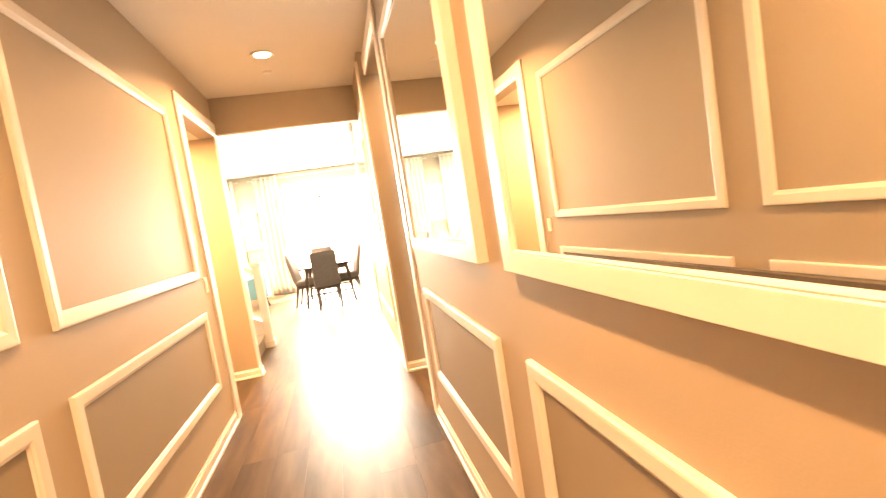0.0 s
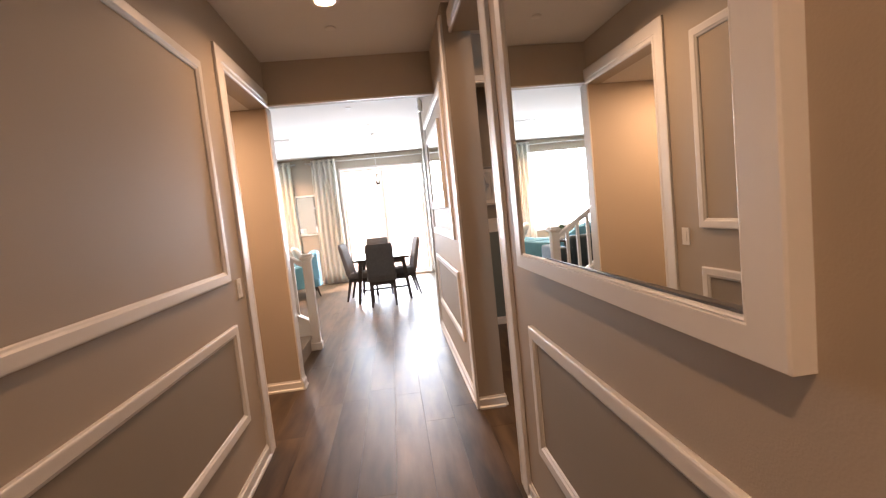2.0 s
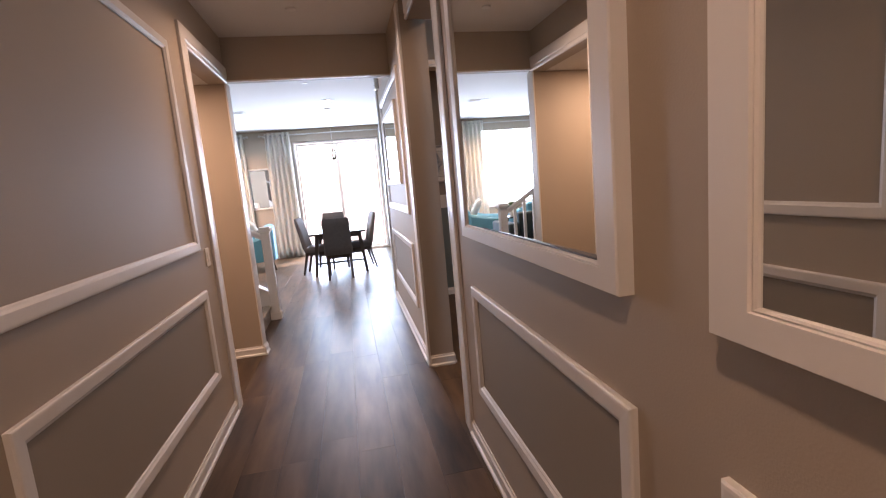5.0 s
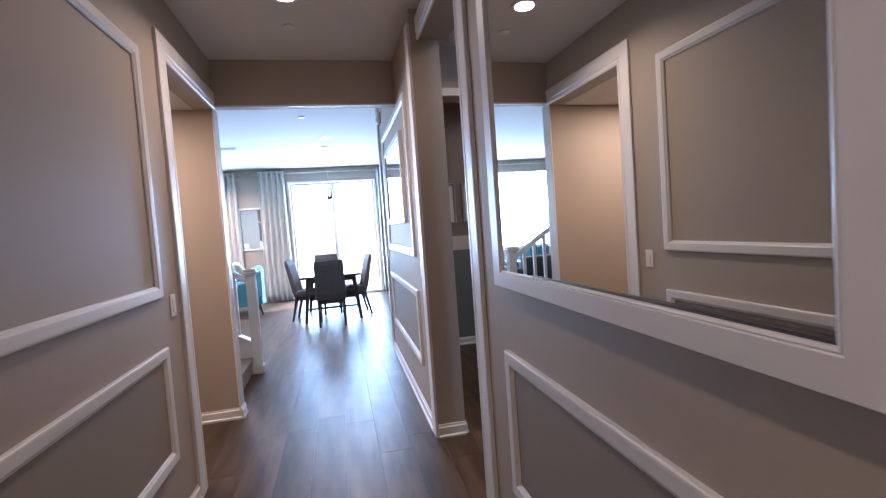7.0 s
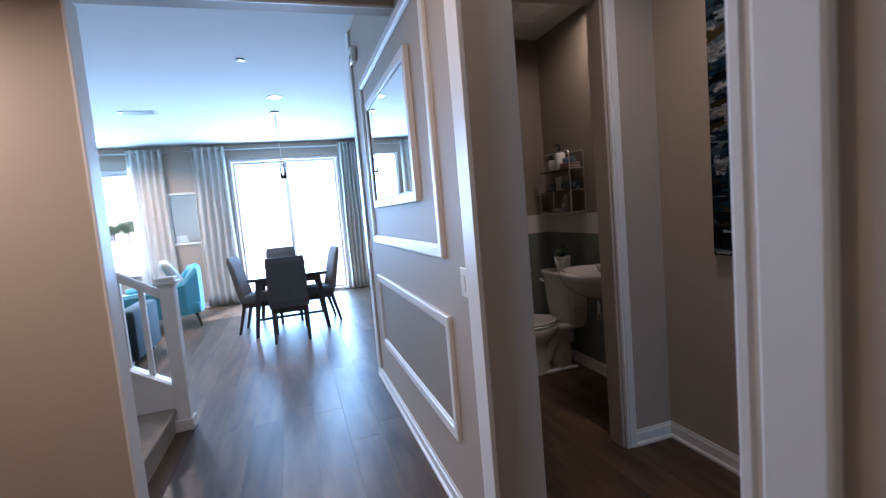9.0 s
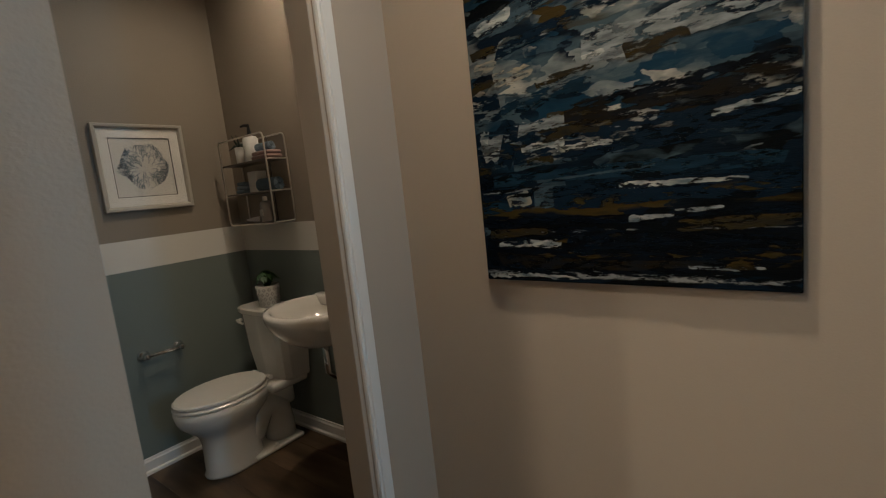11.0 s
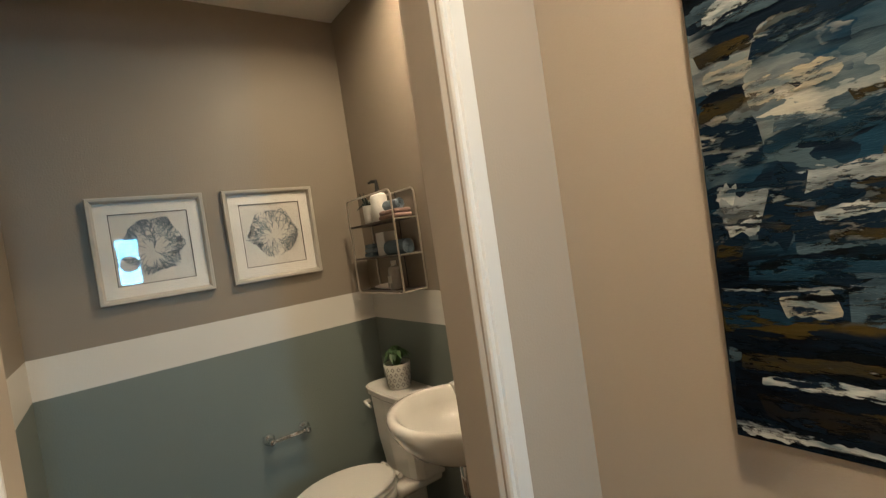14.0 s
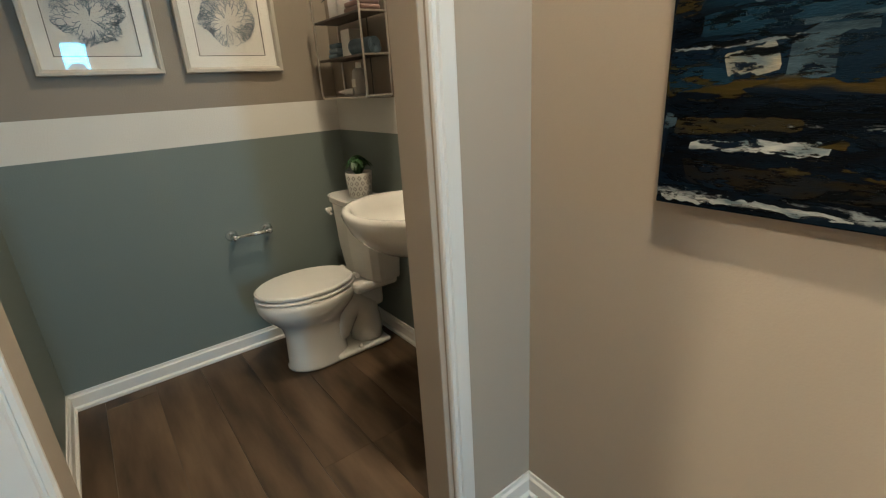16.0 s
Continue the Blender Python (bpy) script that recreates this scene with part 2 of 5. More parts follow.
def ring(u0, u1, v0, v1, w, d, profile=MOULD, sides="blrt", wv=None):
    """Mitred frame on a plane: outer edges, rail width w (top and bottom rails wv), depth d."""
    b = bmesh.new()
    for s in sides:
        ends = []
        for k in (0, 1):
            r = []
            for pw, pd in profile:
                i, h = pw * w, pw * (wv or w)
                q = {"b": ((u0 + i, v0 + h), (u1 - i, v0 + h)), "t": ((u0 + i, v1 - h), (u1 - i, v1 - h)),
                     "l": ((u0 + i, v0 + h), (u0 + i, v1 - h)), "r": ((u1 - i, v0 + h), (u1 - i, v1 - h))}[s][k]
                r.append((q[0], q[1], pd * d))
            ends.append(r)
        join(b, loft(ends))
    return b


def frame_on(name, facing, at, a, c, z0, z1, w, d, mat, parent=None, profile=MOULD, sides="blrt", label="", raise_by=0.0, wv=None):
    u0, u1 = span(facing, a, c)
    b = ring(u0, u1, z0, z1, w, d, profile, sides, wv)
    b.transform(on_wall(facing, at) @ Matrix.Translation((0, 0, raise_by)))
    return part(name, b, mat, parent, label)


def slab_on(name, facing, at, a, c, z0, z1, d0, d1, mat, parent=None, bevel=0.0, label=""):
    u0, u1 = span(facing, a, c)
    b = box((u0, z0, d0), (u1, z1, d1), bevel)
    b.transform(on_wall(facing, at))
    return part(name, b, mat, parent, label)


def structure(ob, label, category):
    return tagged(ob, label, category, kind="structure")


def solid(name, boxes, mat, label, category):
    b = bmesh.new()
    for lo, hi in boxes:
        box(lo, hi, 0, b)
    return structure(part(name, b, mat), label, category)


def bar(name, p0, p1, inward, h=0.088, d=0.014):
    """A baseboard with a stepped top and a shoe, from p0 to p1, with its front on the side inward."""
    prof = ((0, 0), (d + 0.010, 0), (d + 0.010, 0.014), (d, 0.022), (d, h * 0.78), (d * 0.55, h * 0.86), (d * 0.45, h), (0, h))
    i = Vector((*inward, 0))
    b = loft([[Vector((*q, 0)) + i * x + Vector((0, 0, z)) for x, z in prof] for q in (p0, p1)])
    return structure(part(name, b, WHITE), "white painted baseboard with a stepped top edge", "baseboard")


# ---- the shell ----
LX, RX, RX2, HALLC, ROOMC = -0.99, 0.490, 0.435, 2.83, 2.92
HDR, LOPEN, ROPEN = 2.47, 2.45, 2.63
FAR = 13.0
solid("wall_left", [((LX - 0.14, -1.6, 0), (LX, 5.00, HALLC)), ((LX - 0.14, 5.00, LOPEN), (LX, 6.05, HALLC))], WALL, "greige painted hallway wall with white panel moulding", "wall")
solid("wall_front", [((-3.6, -1.74, 0), (2.2, -1.6, 3.0))], WALL, "plain greige wall closing the hallway", "wall")
solid("wall_right", [((RX, -1.6, 0), (RX + 0.19, 4.18, HALLC)), ((RX, 4.18, ROPEN), (RX + 0.19, 5.105, HALLC))], WALL, "greige painted hallway wall with framed mirrors", "wall")
solid("wall_right_far", [((RX2, 5.12, 0), (0.52, 7.70, ROOMC)), ((0.52, 5.12, 0), (0.622, 5.73, HALLC))], WALL, "greige painted wall with white panel moulding", "wall")
solid("wall_header", [((-1.00, 6.05, HDR), (RX2, 6.16, ROOMC + 0.02))], WALL, "greige painted header over the room opening", "wall")
solid("wall_stub", [((-3.6, 6.05, 0), (-1.00, 6.16, ROOMC))], WALL, "greige painted wall beside the passage opening", "wall")
solid("wall_passage", [((-3.74, 4.7, 0), (-3.6, 6.16, 2.6)), ((-3.6, 4.7, 0), (LX - 0.14, 4.84, 2.6))], WALL, "greige painted passage wall", "wall")
solid("wall_room_left", [((-5.64, 6.16, 0), (-5.5, FAR + 0.15, ROOMC)), ((-5.5, 6.02, 0), (-3.6, 6.16, ROOMC))], WALL, "greige painted living room wall", "wall")
solid("wall_room_right", [((4.4, 7.55, 0), (4.54, FAR + 0.15, ROOMC)), ((0.52, 7.55, 0), (4.4, 7.70, ROOMC))], WALL, "greige painted room wall", "wall")
# far wall with the sliding door and the window
SX0, SX1, SZ = -1.16, 0.80, 2.64
WX0, WX1, WZ0, WZ1 = -4.5, -2.55, 0.72, 2.55
solid("wall_far", [((-5.64, FAR, 0), (WX0, FAR + 0.16, ROOMC)), ((WX1, FAR, 0), (SX0, FAR + 0.16, ROOMC)), ((SX1, FAR, 0), (4.54, FAR + 0.16, ROOMC)),
                   ((WX0, FAR, 0), (WX1, FAR + 0.16, WZ0)), ((WX0, FAR, WZ1), (WX1, FAR + 0.16, ROOMC)), ((SX0, FAR, SZ), (SX1, FAR + 0.16, ROOMC))],
      WALL, "pale greige wall with a sliding door and a window", "wall")
# vestibule and powder room
VX, VY, BX0, BX1, BY = 1.78, 5.73, 0.52, 2.05, 7.405
DX0, DX1, DTOP = 0.69, 1.465, 2.04
solid("wall_vestibule", [((VX, 0.8, 0), (VX + 0.12, VY, HALLC))], WALL, "greige painted vestibule wall behind a painting", "wall")
solid("wall_vestibule_end", [((RX + 0.19, 0.8, 0), (0.99, 0.94, HALLC)), ((1.335, 0.8, 0), (VX, 0.94, HALLC)),
                             ((0.99, 0.8, 0), (1.335, 0.94, 1.45)), ((0.99, 0.8, 2.22), (1.335, 0.94, HALLC))], WALL, "greige painted vestibule end wall with a small window", "wall")
solid("wall_powder_door", [((0.622, VY, 0), (DX0, VY + 0.12, HALLC)), ((DX1, VY, 0), (BX1 + 0.1, VY + 0.12, HALLC)), ((DX0, VY, DTOP + 0.4), (DX1, VY + 0.12, HALLC))],
      WALL, "greige painted wall with the powder room doorway", "wall")
b = bmesh.new()
for lo, hi in (((BX0, BY, 0), (BX1 + 0.12, BY + 0.12, HALLC)), ((BX1, VY + 0.12, 0), (BX1 + 0.12, BY, HALLC)), ((BX0 + 0.0, VY + 0.12, 0), (BX0 + 0.006, BY, HALLC))):
    box(lo, hi, 0, b)
structure(part("wall_powder_room", b, BANDS), "powder room walls in blue grey with a white band", "wall")

solid("ceiling", [((LX - 0.14, -1.7, HALLC), (2.2, 6.06, HALLC + 0.1)), ((0.52, 6.06, HALLC), (2.2, 7.55, HALLC + 0.06)), ((-3.74, 4.7, LOPEN), (LX - 0.14, 6.05, LOPEN + 0.1)),
                  ((-5.64, 6.16, ROOMC), (4.54, FAR + 0.16, ROOMC + 0.1))], CEIL, "white painted ceiling", "ceiling")

# door and opening casings
BEADED = ((0, 0), (0, 0.85), (0.05, 1.0), (0.66, 0.95), (0.72, 0.60), (0.78, 0.62), (0.82, 0.88), (0.94, 0.88), (1.0, 0.55), (1.0, 0))


def casing(name, facing, at, a, c, top, w=0.105, d=0.018, sides="lrt", profile=FLAT):
    ob = frame_on(name, facing, at, a - w, c + w, -w, top + w, w, d, WHITE, None, profile, sides)
    for v in ob.data.vertices:
        v.co.z = max(v.co.z, 0.0)
    return structure(ob, "white painted flat casing round an opening", "trim")


casing("trim_passage", "+x", LX, 5.00, 6.05, LOPEN, 0.13, 0.02, "lt", BEADED)
casing("trim_vestibule", "-x", RX, 4.18, 5.12, ROPEN, 0.145, 0.02, "rt", BEADED)
structure(slab_on("trim_vestibule_far", "-x", RX2, 5.12, 5.235, 0, ROPEN + 0.12, 0, 0.02, WHITE, None, 0.002), "white painted flat casing", "trim")
casing("trim_powder_door", "-y", VY, DX0, DX1, DTOP + 0.4, 0.062, 0.018, profile=BEADED)
structure(part("trim_powder_jamb", box((DX1 - 0.018, VY + 0.004, 0), (DX1 - 0.0005, VY + 0.118, DTOP + 0.39), 0.002), WALL), "greige painted door jamb", "trim")
# slim white edge round the room opening
structure(part("trim_header", box((-1.00, 6.035, HDR - 0.010), (RX2, 6.052, HDR + 0.004), 0.003), WHITE), "thin white edge under the header", "trim")
structure(part("trim_stub", box((-1.00, 6.035, 0), (-0.985, 6.17, HDR - 0.010), 0.004), WHITE), "thin white edge of the room opening", "trim")

# baseboards
bar("baseboard_1", (LX, -1.6), (LX, 4.87), (1, 0))
bar("baseboard_2", (RX, -1.6), (RX, 4.035), (-1, 0))
bar("baseboard_3", (RX2, 5.235), (RX2, 7.70), (-1, 0))
bar("baseboard_4", (-3.6, 6.05), (-0.985, 6.05), (0, -1))
bar("baseboard_5", (-0.985, 6.03), (-0.985, 6.17), (1, 0))
bar("baseboard_6", (RX2, 5.12), (0.622, 5.12), (0, -1))
bar("baseboard_7", (VX, 0.94), (VX, VY), (-1, 0))
bar("baseboard_8", (DX1 + 0.062, VY), (VX, VY), (0, -1))
bar("baseboard_9", (BX0 + 0.006, BY), (BX1, BY), (0, -1))
bar("baseboard_10", (BX0 + 0.006, VY + 0.12), (BX0 + 0.006, BY), (1, 0))
bar("baseboard_11", (BX1, VY + 0.12), (BX1, BY), (-1, 0))
bar("baseboard_12", (WX0 - 1.0, FAR), (SX0 - 0.06, FAR), (0, -1))
bar("baseboard_13", (SX1 + 0.06, FAR), (4.4, FAR), (0, -1))
bar("baseboard_14", (0.622, 5.12), (0.622, VY), (1, 0))
bar("baseboard_15", (0.42, 7.70), (4.4, 7.70), (0, 1))


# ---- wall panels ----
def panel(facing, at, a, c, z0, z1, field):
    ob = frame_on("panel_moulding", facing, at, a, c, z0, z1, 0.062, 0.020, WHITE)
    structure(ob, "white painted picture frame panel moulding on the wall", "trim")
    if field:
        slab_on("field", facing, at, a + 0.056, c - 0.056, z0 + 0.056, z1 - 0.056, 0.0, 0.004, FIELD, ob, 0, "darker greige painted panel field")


for a, c in ((2.88, 4.610), (1.02, 2.68), (-0.82, 0.82)):
    panel("+x", LX, a, c, 1.17, 2.38, False)
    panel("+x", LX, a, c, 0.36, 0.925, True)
for a, c in ((2.440, 3.782), (0.84, 2.190), (-0.74, 0.61)):
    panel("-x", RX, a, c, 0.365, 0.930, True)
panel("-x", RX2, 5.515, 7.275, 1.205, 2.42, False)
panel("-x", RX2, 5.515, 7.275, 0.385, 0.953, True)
structure(slab_on("trim_wall_end", "-x", RX2, 7.585, 7.70, 0.09, ROOMC, 0, 0.02, WHITE, None, 0.002), "white painted casing at the wall end", "trim")
structure(part("trim_wall_return", box((RX2 - 0.02, 7.701, 0.0), (0.52, 7.716, ROOMC), 0.003), WHITE), "white painted casing at the wall end", "trim")


# ---- framed mirrors ----
def glass_on(facing, at, a, c, z0, z1, lean):
    """Silvered glass; lean: how much further out its far end sits."""
    ob = slab_on("mirror_glass", facing, at, a, c, z0, z1, 0.006, 0.014, MIRROR, None, 0, "clear silvered mirror glass")
    if lean:
        for v in ob.data.vertices:
            if v.co.x < at - 0.010:
                v.co.x -= lean * (v.co.y - a) / (c - a)
    return ob


def wall_mirror(facing, at, a, c, z0, z1, w, d, label, mat=WHITE, prof=LIP, lean=0.0, wv=None):
    wv = wv or w
    t = thing("wall_mirror", label, "mirror", Matrix.Translation((on_wall(facing, at) @ Vector((span(facing, a, c)[0], z0, 0)))))
    inv = t.matrix_world.inverted()
    for ob in (frame_on("frame", facing, at, a, c, z0, z1, w, d, mat, None, prof, wv=wv),
               glass_on(facing, at, a + w * 0.97, c - w * 0.97, z0 + wv * 0.97, z1 - wv * 0.97, lean),
               frame_on("mirror_edge", facing, at, a + w * 0.985, c - w * 0.985, z0 + wv * 0.985, z1 - wv * 0.985, 0.006, 0.0170 + lean * 0.6, DARK_EDGE, None, FLAT)):
        ob.data.transform(inv)
        ob.parent = t
    return t


wall_mirror("-x", RX, 2.440, 3.782, 1.185, 2.45, 0.088, 0.040, "large mirror in a wide white painted frame", lean=0.016, wv=0.062)
wall_mirror("-x", RX, 0.84, 2.190, 1.185, 2.45, 0.088, 0.040, "large mirror in a wide white painted frame", lean=0.016, wv=0.062)
wall_mirror("-x", RX2, 5.835, 7.05, 1.468, 2.21, 0.052, 0.026, "wide mirror in a slim white frame inside a wall panel")
wall_mirror("-y", FAR, -2.22, -1.68, 1.17, 2.10, 0.042, 0.03, "upright mirror in a pale frame between curtains")

# ---- lamps and small fixtures of the ceiling ----
def downlight(x, y, z):
    t = thing("recessed_downlight", "lit round recessed ceiling downlight with white rim", "ceiling light", Matrix.Translation((x, y, z)), "recessed downlights")
    part("rim", lathe(((0.060, 0.0), (0.088, 0.0), (0.092, -0.004), (0.090, -0.008), (0.070, -0.009), (0.060, -0.004))), WHITE, t)
    part("lens", lathe(((0.003, -0.003), (0.062, -0.003), (0.062, -0.006), (0.003, -0.008))), GLOW, t, "glowing warm lens").visible_shadow = False


# the two added living room fill lamps get housings as well
for lx, ly, lz, watts in DOWNLIGHTS:
    downlight(lx, ly, lz)


def sprinkler(x, y, z):
    t = thing("ceiling_detector", "small round white sprinkler cover on the ceiling", "detector", Matrix.Translation((x, y, z)), "sprinkler covers")
    part("cover", lathe(((0.035, 0.0), (0.04, -0.004), (0.04, -0.010), (0.030, -0.013), (0.004, -0.014))), WHITE, t)


sprinkler(-0.33, 5.42, HALLC)
sprinkler(-0.46, 8.30, ROOMC)

# ---- sliding door and window ----
t = structure(thing("door_1", "", "", Matrix.Translation((0, 0, 0))), "white framed sliding glass door to a sunny patio", "door")
frame_on("frame", "-y", FAR + 0.12, SX0, SX1, 0, SZ, 0.040, 0.09, VINYL, t, FLAT)
mid = (SX0 + SX1) / 2
for a, c, off in ((SX0 + 0.055, mid + 0.035, 0.03), (mid - 0.035, SX1 - 0.055, 0.075)):
    leaf = frame_on("sash", "-y", FAR + 0.15 - off, a, c, 0.055, SZ - 0.055, 0.034, 0.035, VINYL, t, FLAT)
    pane = slab_on("pane", "-y", FAR + 0.15 - off, a + 0.030, c - 0.030, 0.085, SZ - 0.085, 0.012, 0.018, GLASS, leaf)
    pane.visible_shadow = False
part("handle", tube([(mid - 0.02, FAR + 0.075, 0.95), (mid - 0.02, FAR + 0.035, 0.97), (mid - 0.02, FAR + 0.035, 1.17), (mid - 0.02, FAR + 0.075, 1.19)], 0.009), STEEL, t)
t = structure(thing("window_1", "", ""), "white framed living room window in bright daylight", "window")
frame_on("frame", "-y", FAR + 0.10, WX0, WX1, WZ0, WZ1, 0.05, 0.07, VINYL, t, FLAT)
wm = (WX0 + WX1) / 2
for a, c in ((WX0 + 0.05, wm + 0.02), (wm - 0.02, WX1 - 0.05)):
    sash = frame_on("sash", "-y", FAR + (0.13 if a < wm - 0.1 else 0.115), a, c, WZ0 + 0.05, WZ1 - 0.05, 0.04, 0.03, VINYL, t, FLAT)
    pane = slab_on("pane", "-y", FAR + (0.13 if a < wm - 0.1 else 0.115), a + 0.036, c - 0.036, WZ0 + 0.086, WZ1 - 0.086, 0.010, 0.015, GLASS, sash)
    pane.visible_shadow = False
part("sill", box((WX0 - 0.03, FAR - 0.03, WZ0 - 0.02), (WX1 + 0.03, FAR + 0.1, WZ0 + 0.0), 0.004), WHITE, t)
t = structure(thing("window_2", "", ""), "small white framed window with a round blue sticker", "window")
frame_on("frame", "+y", 0.82, 0.99, 1.335, 1.45, 2.22, 0.03, 0.06, VINYL, t, FLAT)
# blue tint added to the pane so the sky mirrored in the print stays dim
TONED_GLASS = GLASS.copy()
TONED_GLASS.name = "glass tinted blue to tone down the sky"
TONED_GLASS.node_tree.nodes["Transparent BSDF"].inputs[0].default_value = (0.42, 0.68, 0.82, 1)
pane = slab_on("pane", "+y", 0.82, 1.018, 1.307, 1.478, 2.192, 0.02, 0.026, TONED_GLASS, t)
pane.visible_shadow = False
BLUE = material("blue sticker", (0.16, 0.36, 0.52), 0.5)
b = lathe(((0.138, 0.0), (0.138, 0.002)), 40)
b.transform(Matrix.Translation((1.165, 0.852, 1.80)) @ pose(0, 0, 0, -90, 0, 0))
part("sticker", b, BLUE, t, "round blue sticker with white lettering bars")
for z, w in ((1.835, 0.095), (1.755, 0.085)):
    part("lettering_bar", box((1.165 - w, 0.856, z - 0.022), (1.165 + w, 0.858, z + 0.022)), WHITE, t)

# ---- curtains ----
def curtain(x0, x1, z1, mat, label, y=FAR - 0.11, folds=5, flare=0.05, name="curtain"):
    rng = random.Random(int(x0 * 100) + 7)
    b, n, rows = bmesh.new(), folds * 12, 14
    ph = rng.random() * 6
    grid = []
    for j in range(rows + 1):
        v = j / rows
        z = 0.015 + (z1 - 0.015) * v
        row = []
        for i in range(n + 1):
            u = i / n
            wob = 0.10 * math.sin(3.1 * u * folds + ph) * (1 - v)
            x = (x0 + x1) / 2 + (u - 0.5) * ((x1 - x0) + flare * (1 - v))
            row.append(b.verts.new((x + 0.010 * math.sin(9 * v + 5 * u) * (1 - v), y + (0.050 - 0.012 * (1 - v)) * math.sin(2 * math.pi * u * folds + wob), z)))
        grid.append(row)
    for j in range(rows):
        for i in range(n):
            b.faces.new((grid[j][i], grid[j][i + 1], grid[j + 1][i + 1], grid[j + 1][i]))
    t = thing(name, label, "curtain", Matrix.Translation((0, 0, 0)), "window curtains")
    ob = part("cloth", b, mat, t, smooth=True)
    ob.modifiers.new("thickness", "SOLIDIFY").thickness = 0.003
    for k in range(folds * 2):
        q = tube([(0.026 * math.cos(a), 0.0, 0.026 * math.sin(a)) for a in np.linspace(0, 2 * math.pi, 15)[:-1]], 0.006, 6, True)
        u = (k + 0.5) / (folds * 2)
        q.transform(Matrix.Translation((x0 + u * (x1 - x0), y, z1 - 0.06)) @ pose(0, 0, 0, 0, 0, 62 if k % 2 else 118))
        part("grommet", q, STEEL, t, "brushed nickel grommet")
    return t


ROD = 2.80
for x0, x1, folds in ((-2.74, -2.20, 5), (-1.74, -1.20, 5), (0.80, 1.14, 4), (-4.95, -4.45, 5)):
    curtain(x0, x1, ROD + 0.06, CURTAIN, "long grey beige linen curtain with nickel grommets")
for x0, x1 in ((-4.75, -2.1), (-1.85, 1.35)):
    t = thing("curtain_rod", "brushed nickel curtain rod with round finials", "curtain rod", Matrix.Translation((x0, FAR - 0.11, ROD)), "curtain rods")
    part("pole", tube([(0, 0, 0), (x1 - x0, 0, 0)], 0.013, 10), STEEL, t)
    for x in (0, x1 - x0):
        q = bmesh.new()
        bmesh.ops.create_uvsphere(q, u_segments=12, v_segments=8, radius=0.026)
        q.transform(Matrix.Translation((x, 0, 0)))
        part("finial", q, STEEL, t, smooth=True)
        part("bracket", box((abs(x - 0.08) - 0.008, -0.008, -0.03), (abs(x - 0.08) + 0.008, 0.11, -0.012), 0.003), STEEL, t)


# ---- dining set ----
def dining_chair(m):
    t = thing("dining_chair", "high-backed charcoal upholstered dining chair with dark wood legs", "chair", m, "chairs round the dining table")
    b = box((-0.235, -0.23, 0.40), (0.235, 0.24, 0.50), 0.03, seg=3)
    part("seat", b, CHARCOAL, t, smooth=True)
    rings = []
    for k in range(9):
        v = k / 8
        z, y = 0.42 + 0.60 * v, -0.20 - 0.11 * v - 0.02 * v * v
        w, d = 0.232 - 0.012 * v, 0.042 - 0.012 * v
        if k in (0, 8):
            w, d = w - 0.012, d * 0.5
        rings.append([(-w, y - d * 0.6, z), (-w + 0.02, y - d, z), (w - 0.02, y - d, z), (w, y - d * 0.6, z), (w, y + d * 0.6, z), (w - 0.02, y + d, z), (-w + 0.02, y + d, z), (-w, y + d * 0.6, z)])
    part("backrest", loft(rings), CHARCOAL, t)
    part("seat_frame", box((-0.215, -0.215, 0.345), (0.215, 0.22, 0.405), 0.006), DARKWOOD, t)
    for x, y, lean in ((-0.19, 0.19, 0.0), (0.19, 0.19, 0.0), (-0.19, -0.19, -0.09), (0.19, -0.19, -0.09)):
        part("leg", taper((x * 1.02, y + lean, 0), (x, y, 0.36), 0.015, 0.023), DARKWOOD, t)
    return t


TX, TY = -0.30, 10.45
dining_chair(pose(TX - 0.01, 9.68, 0, 0, 0, 0))
dining_chair(pose(TX - 0.10, 11.30, 0, 0, 0, 181))
dining_chair(pose(TX - 0.37, 10.36, 0, 0, 0, -99))
dining_chair(pose(TX + 0.33, 10.38, 0, 0, 0, 97))
POLISHED = material("polished espresso wood", (0.035, 0.024, 0.018), 0.14, second=(0.015, 0.011, 0.009), scale=4, stretch=(14, 2, 2), coat=0.6)
t = thing("dining_table", "rectangular dark espresso wood dining table with splayed legs", "table", Matrix.Translation((TX, TY, 0)))
part("tabletop", box((-0.48, -0.66, 0.715), (0.48, 0.66, 0.755), 0.008, seg=2), POLISHED, t)
for x in (-1, 1):
    part("apron", box((x * 0.37 - 0.012, -0.54, 0.64), (x * 0.37 + 0.012, 0.54, 0.715), 0.003), DARKWOOD, t)
for y in (-1, 1):
    part("apron", box((-0.37, y * 0.54 - 0.012, 0.64), (0.37, y * 0.54 + 0.012, 0.715), 0.003), DARKWOOD, t)
    part("stretcher", tube([(-0.40, y * 0.55, 0.22), (0.40, y * 0.55, 0.22)], 0.018, 6), DARKWOOD, t)
    for x in (-1, 1):
        part("leg", taper((x * 0.44, y * 0.58, 0), (x * 0.36, y * 0.52, 0.715), 0.022, 0.036), DARKWOOD, t)
t = thing("table_plant", "low green plant in a shallow bowl on the table", "plant", Matrix.Translation((TX + 0.02, TY + 0.22, 0.755)))
part("bowl", lathe(((0.05, 0.0), (0.10, 0.01), (0.14, 0.05), (0.135, 0.05), (0.09, 0.02), (0.003, 0.018))), CERAMIC, t, smooth=True)


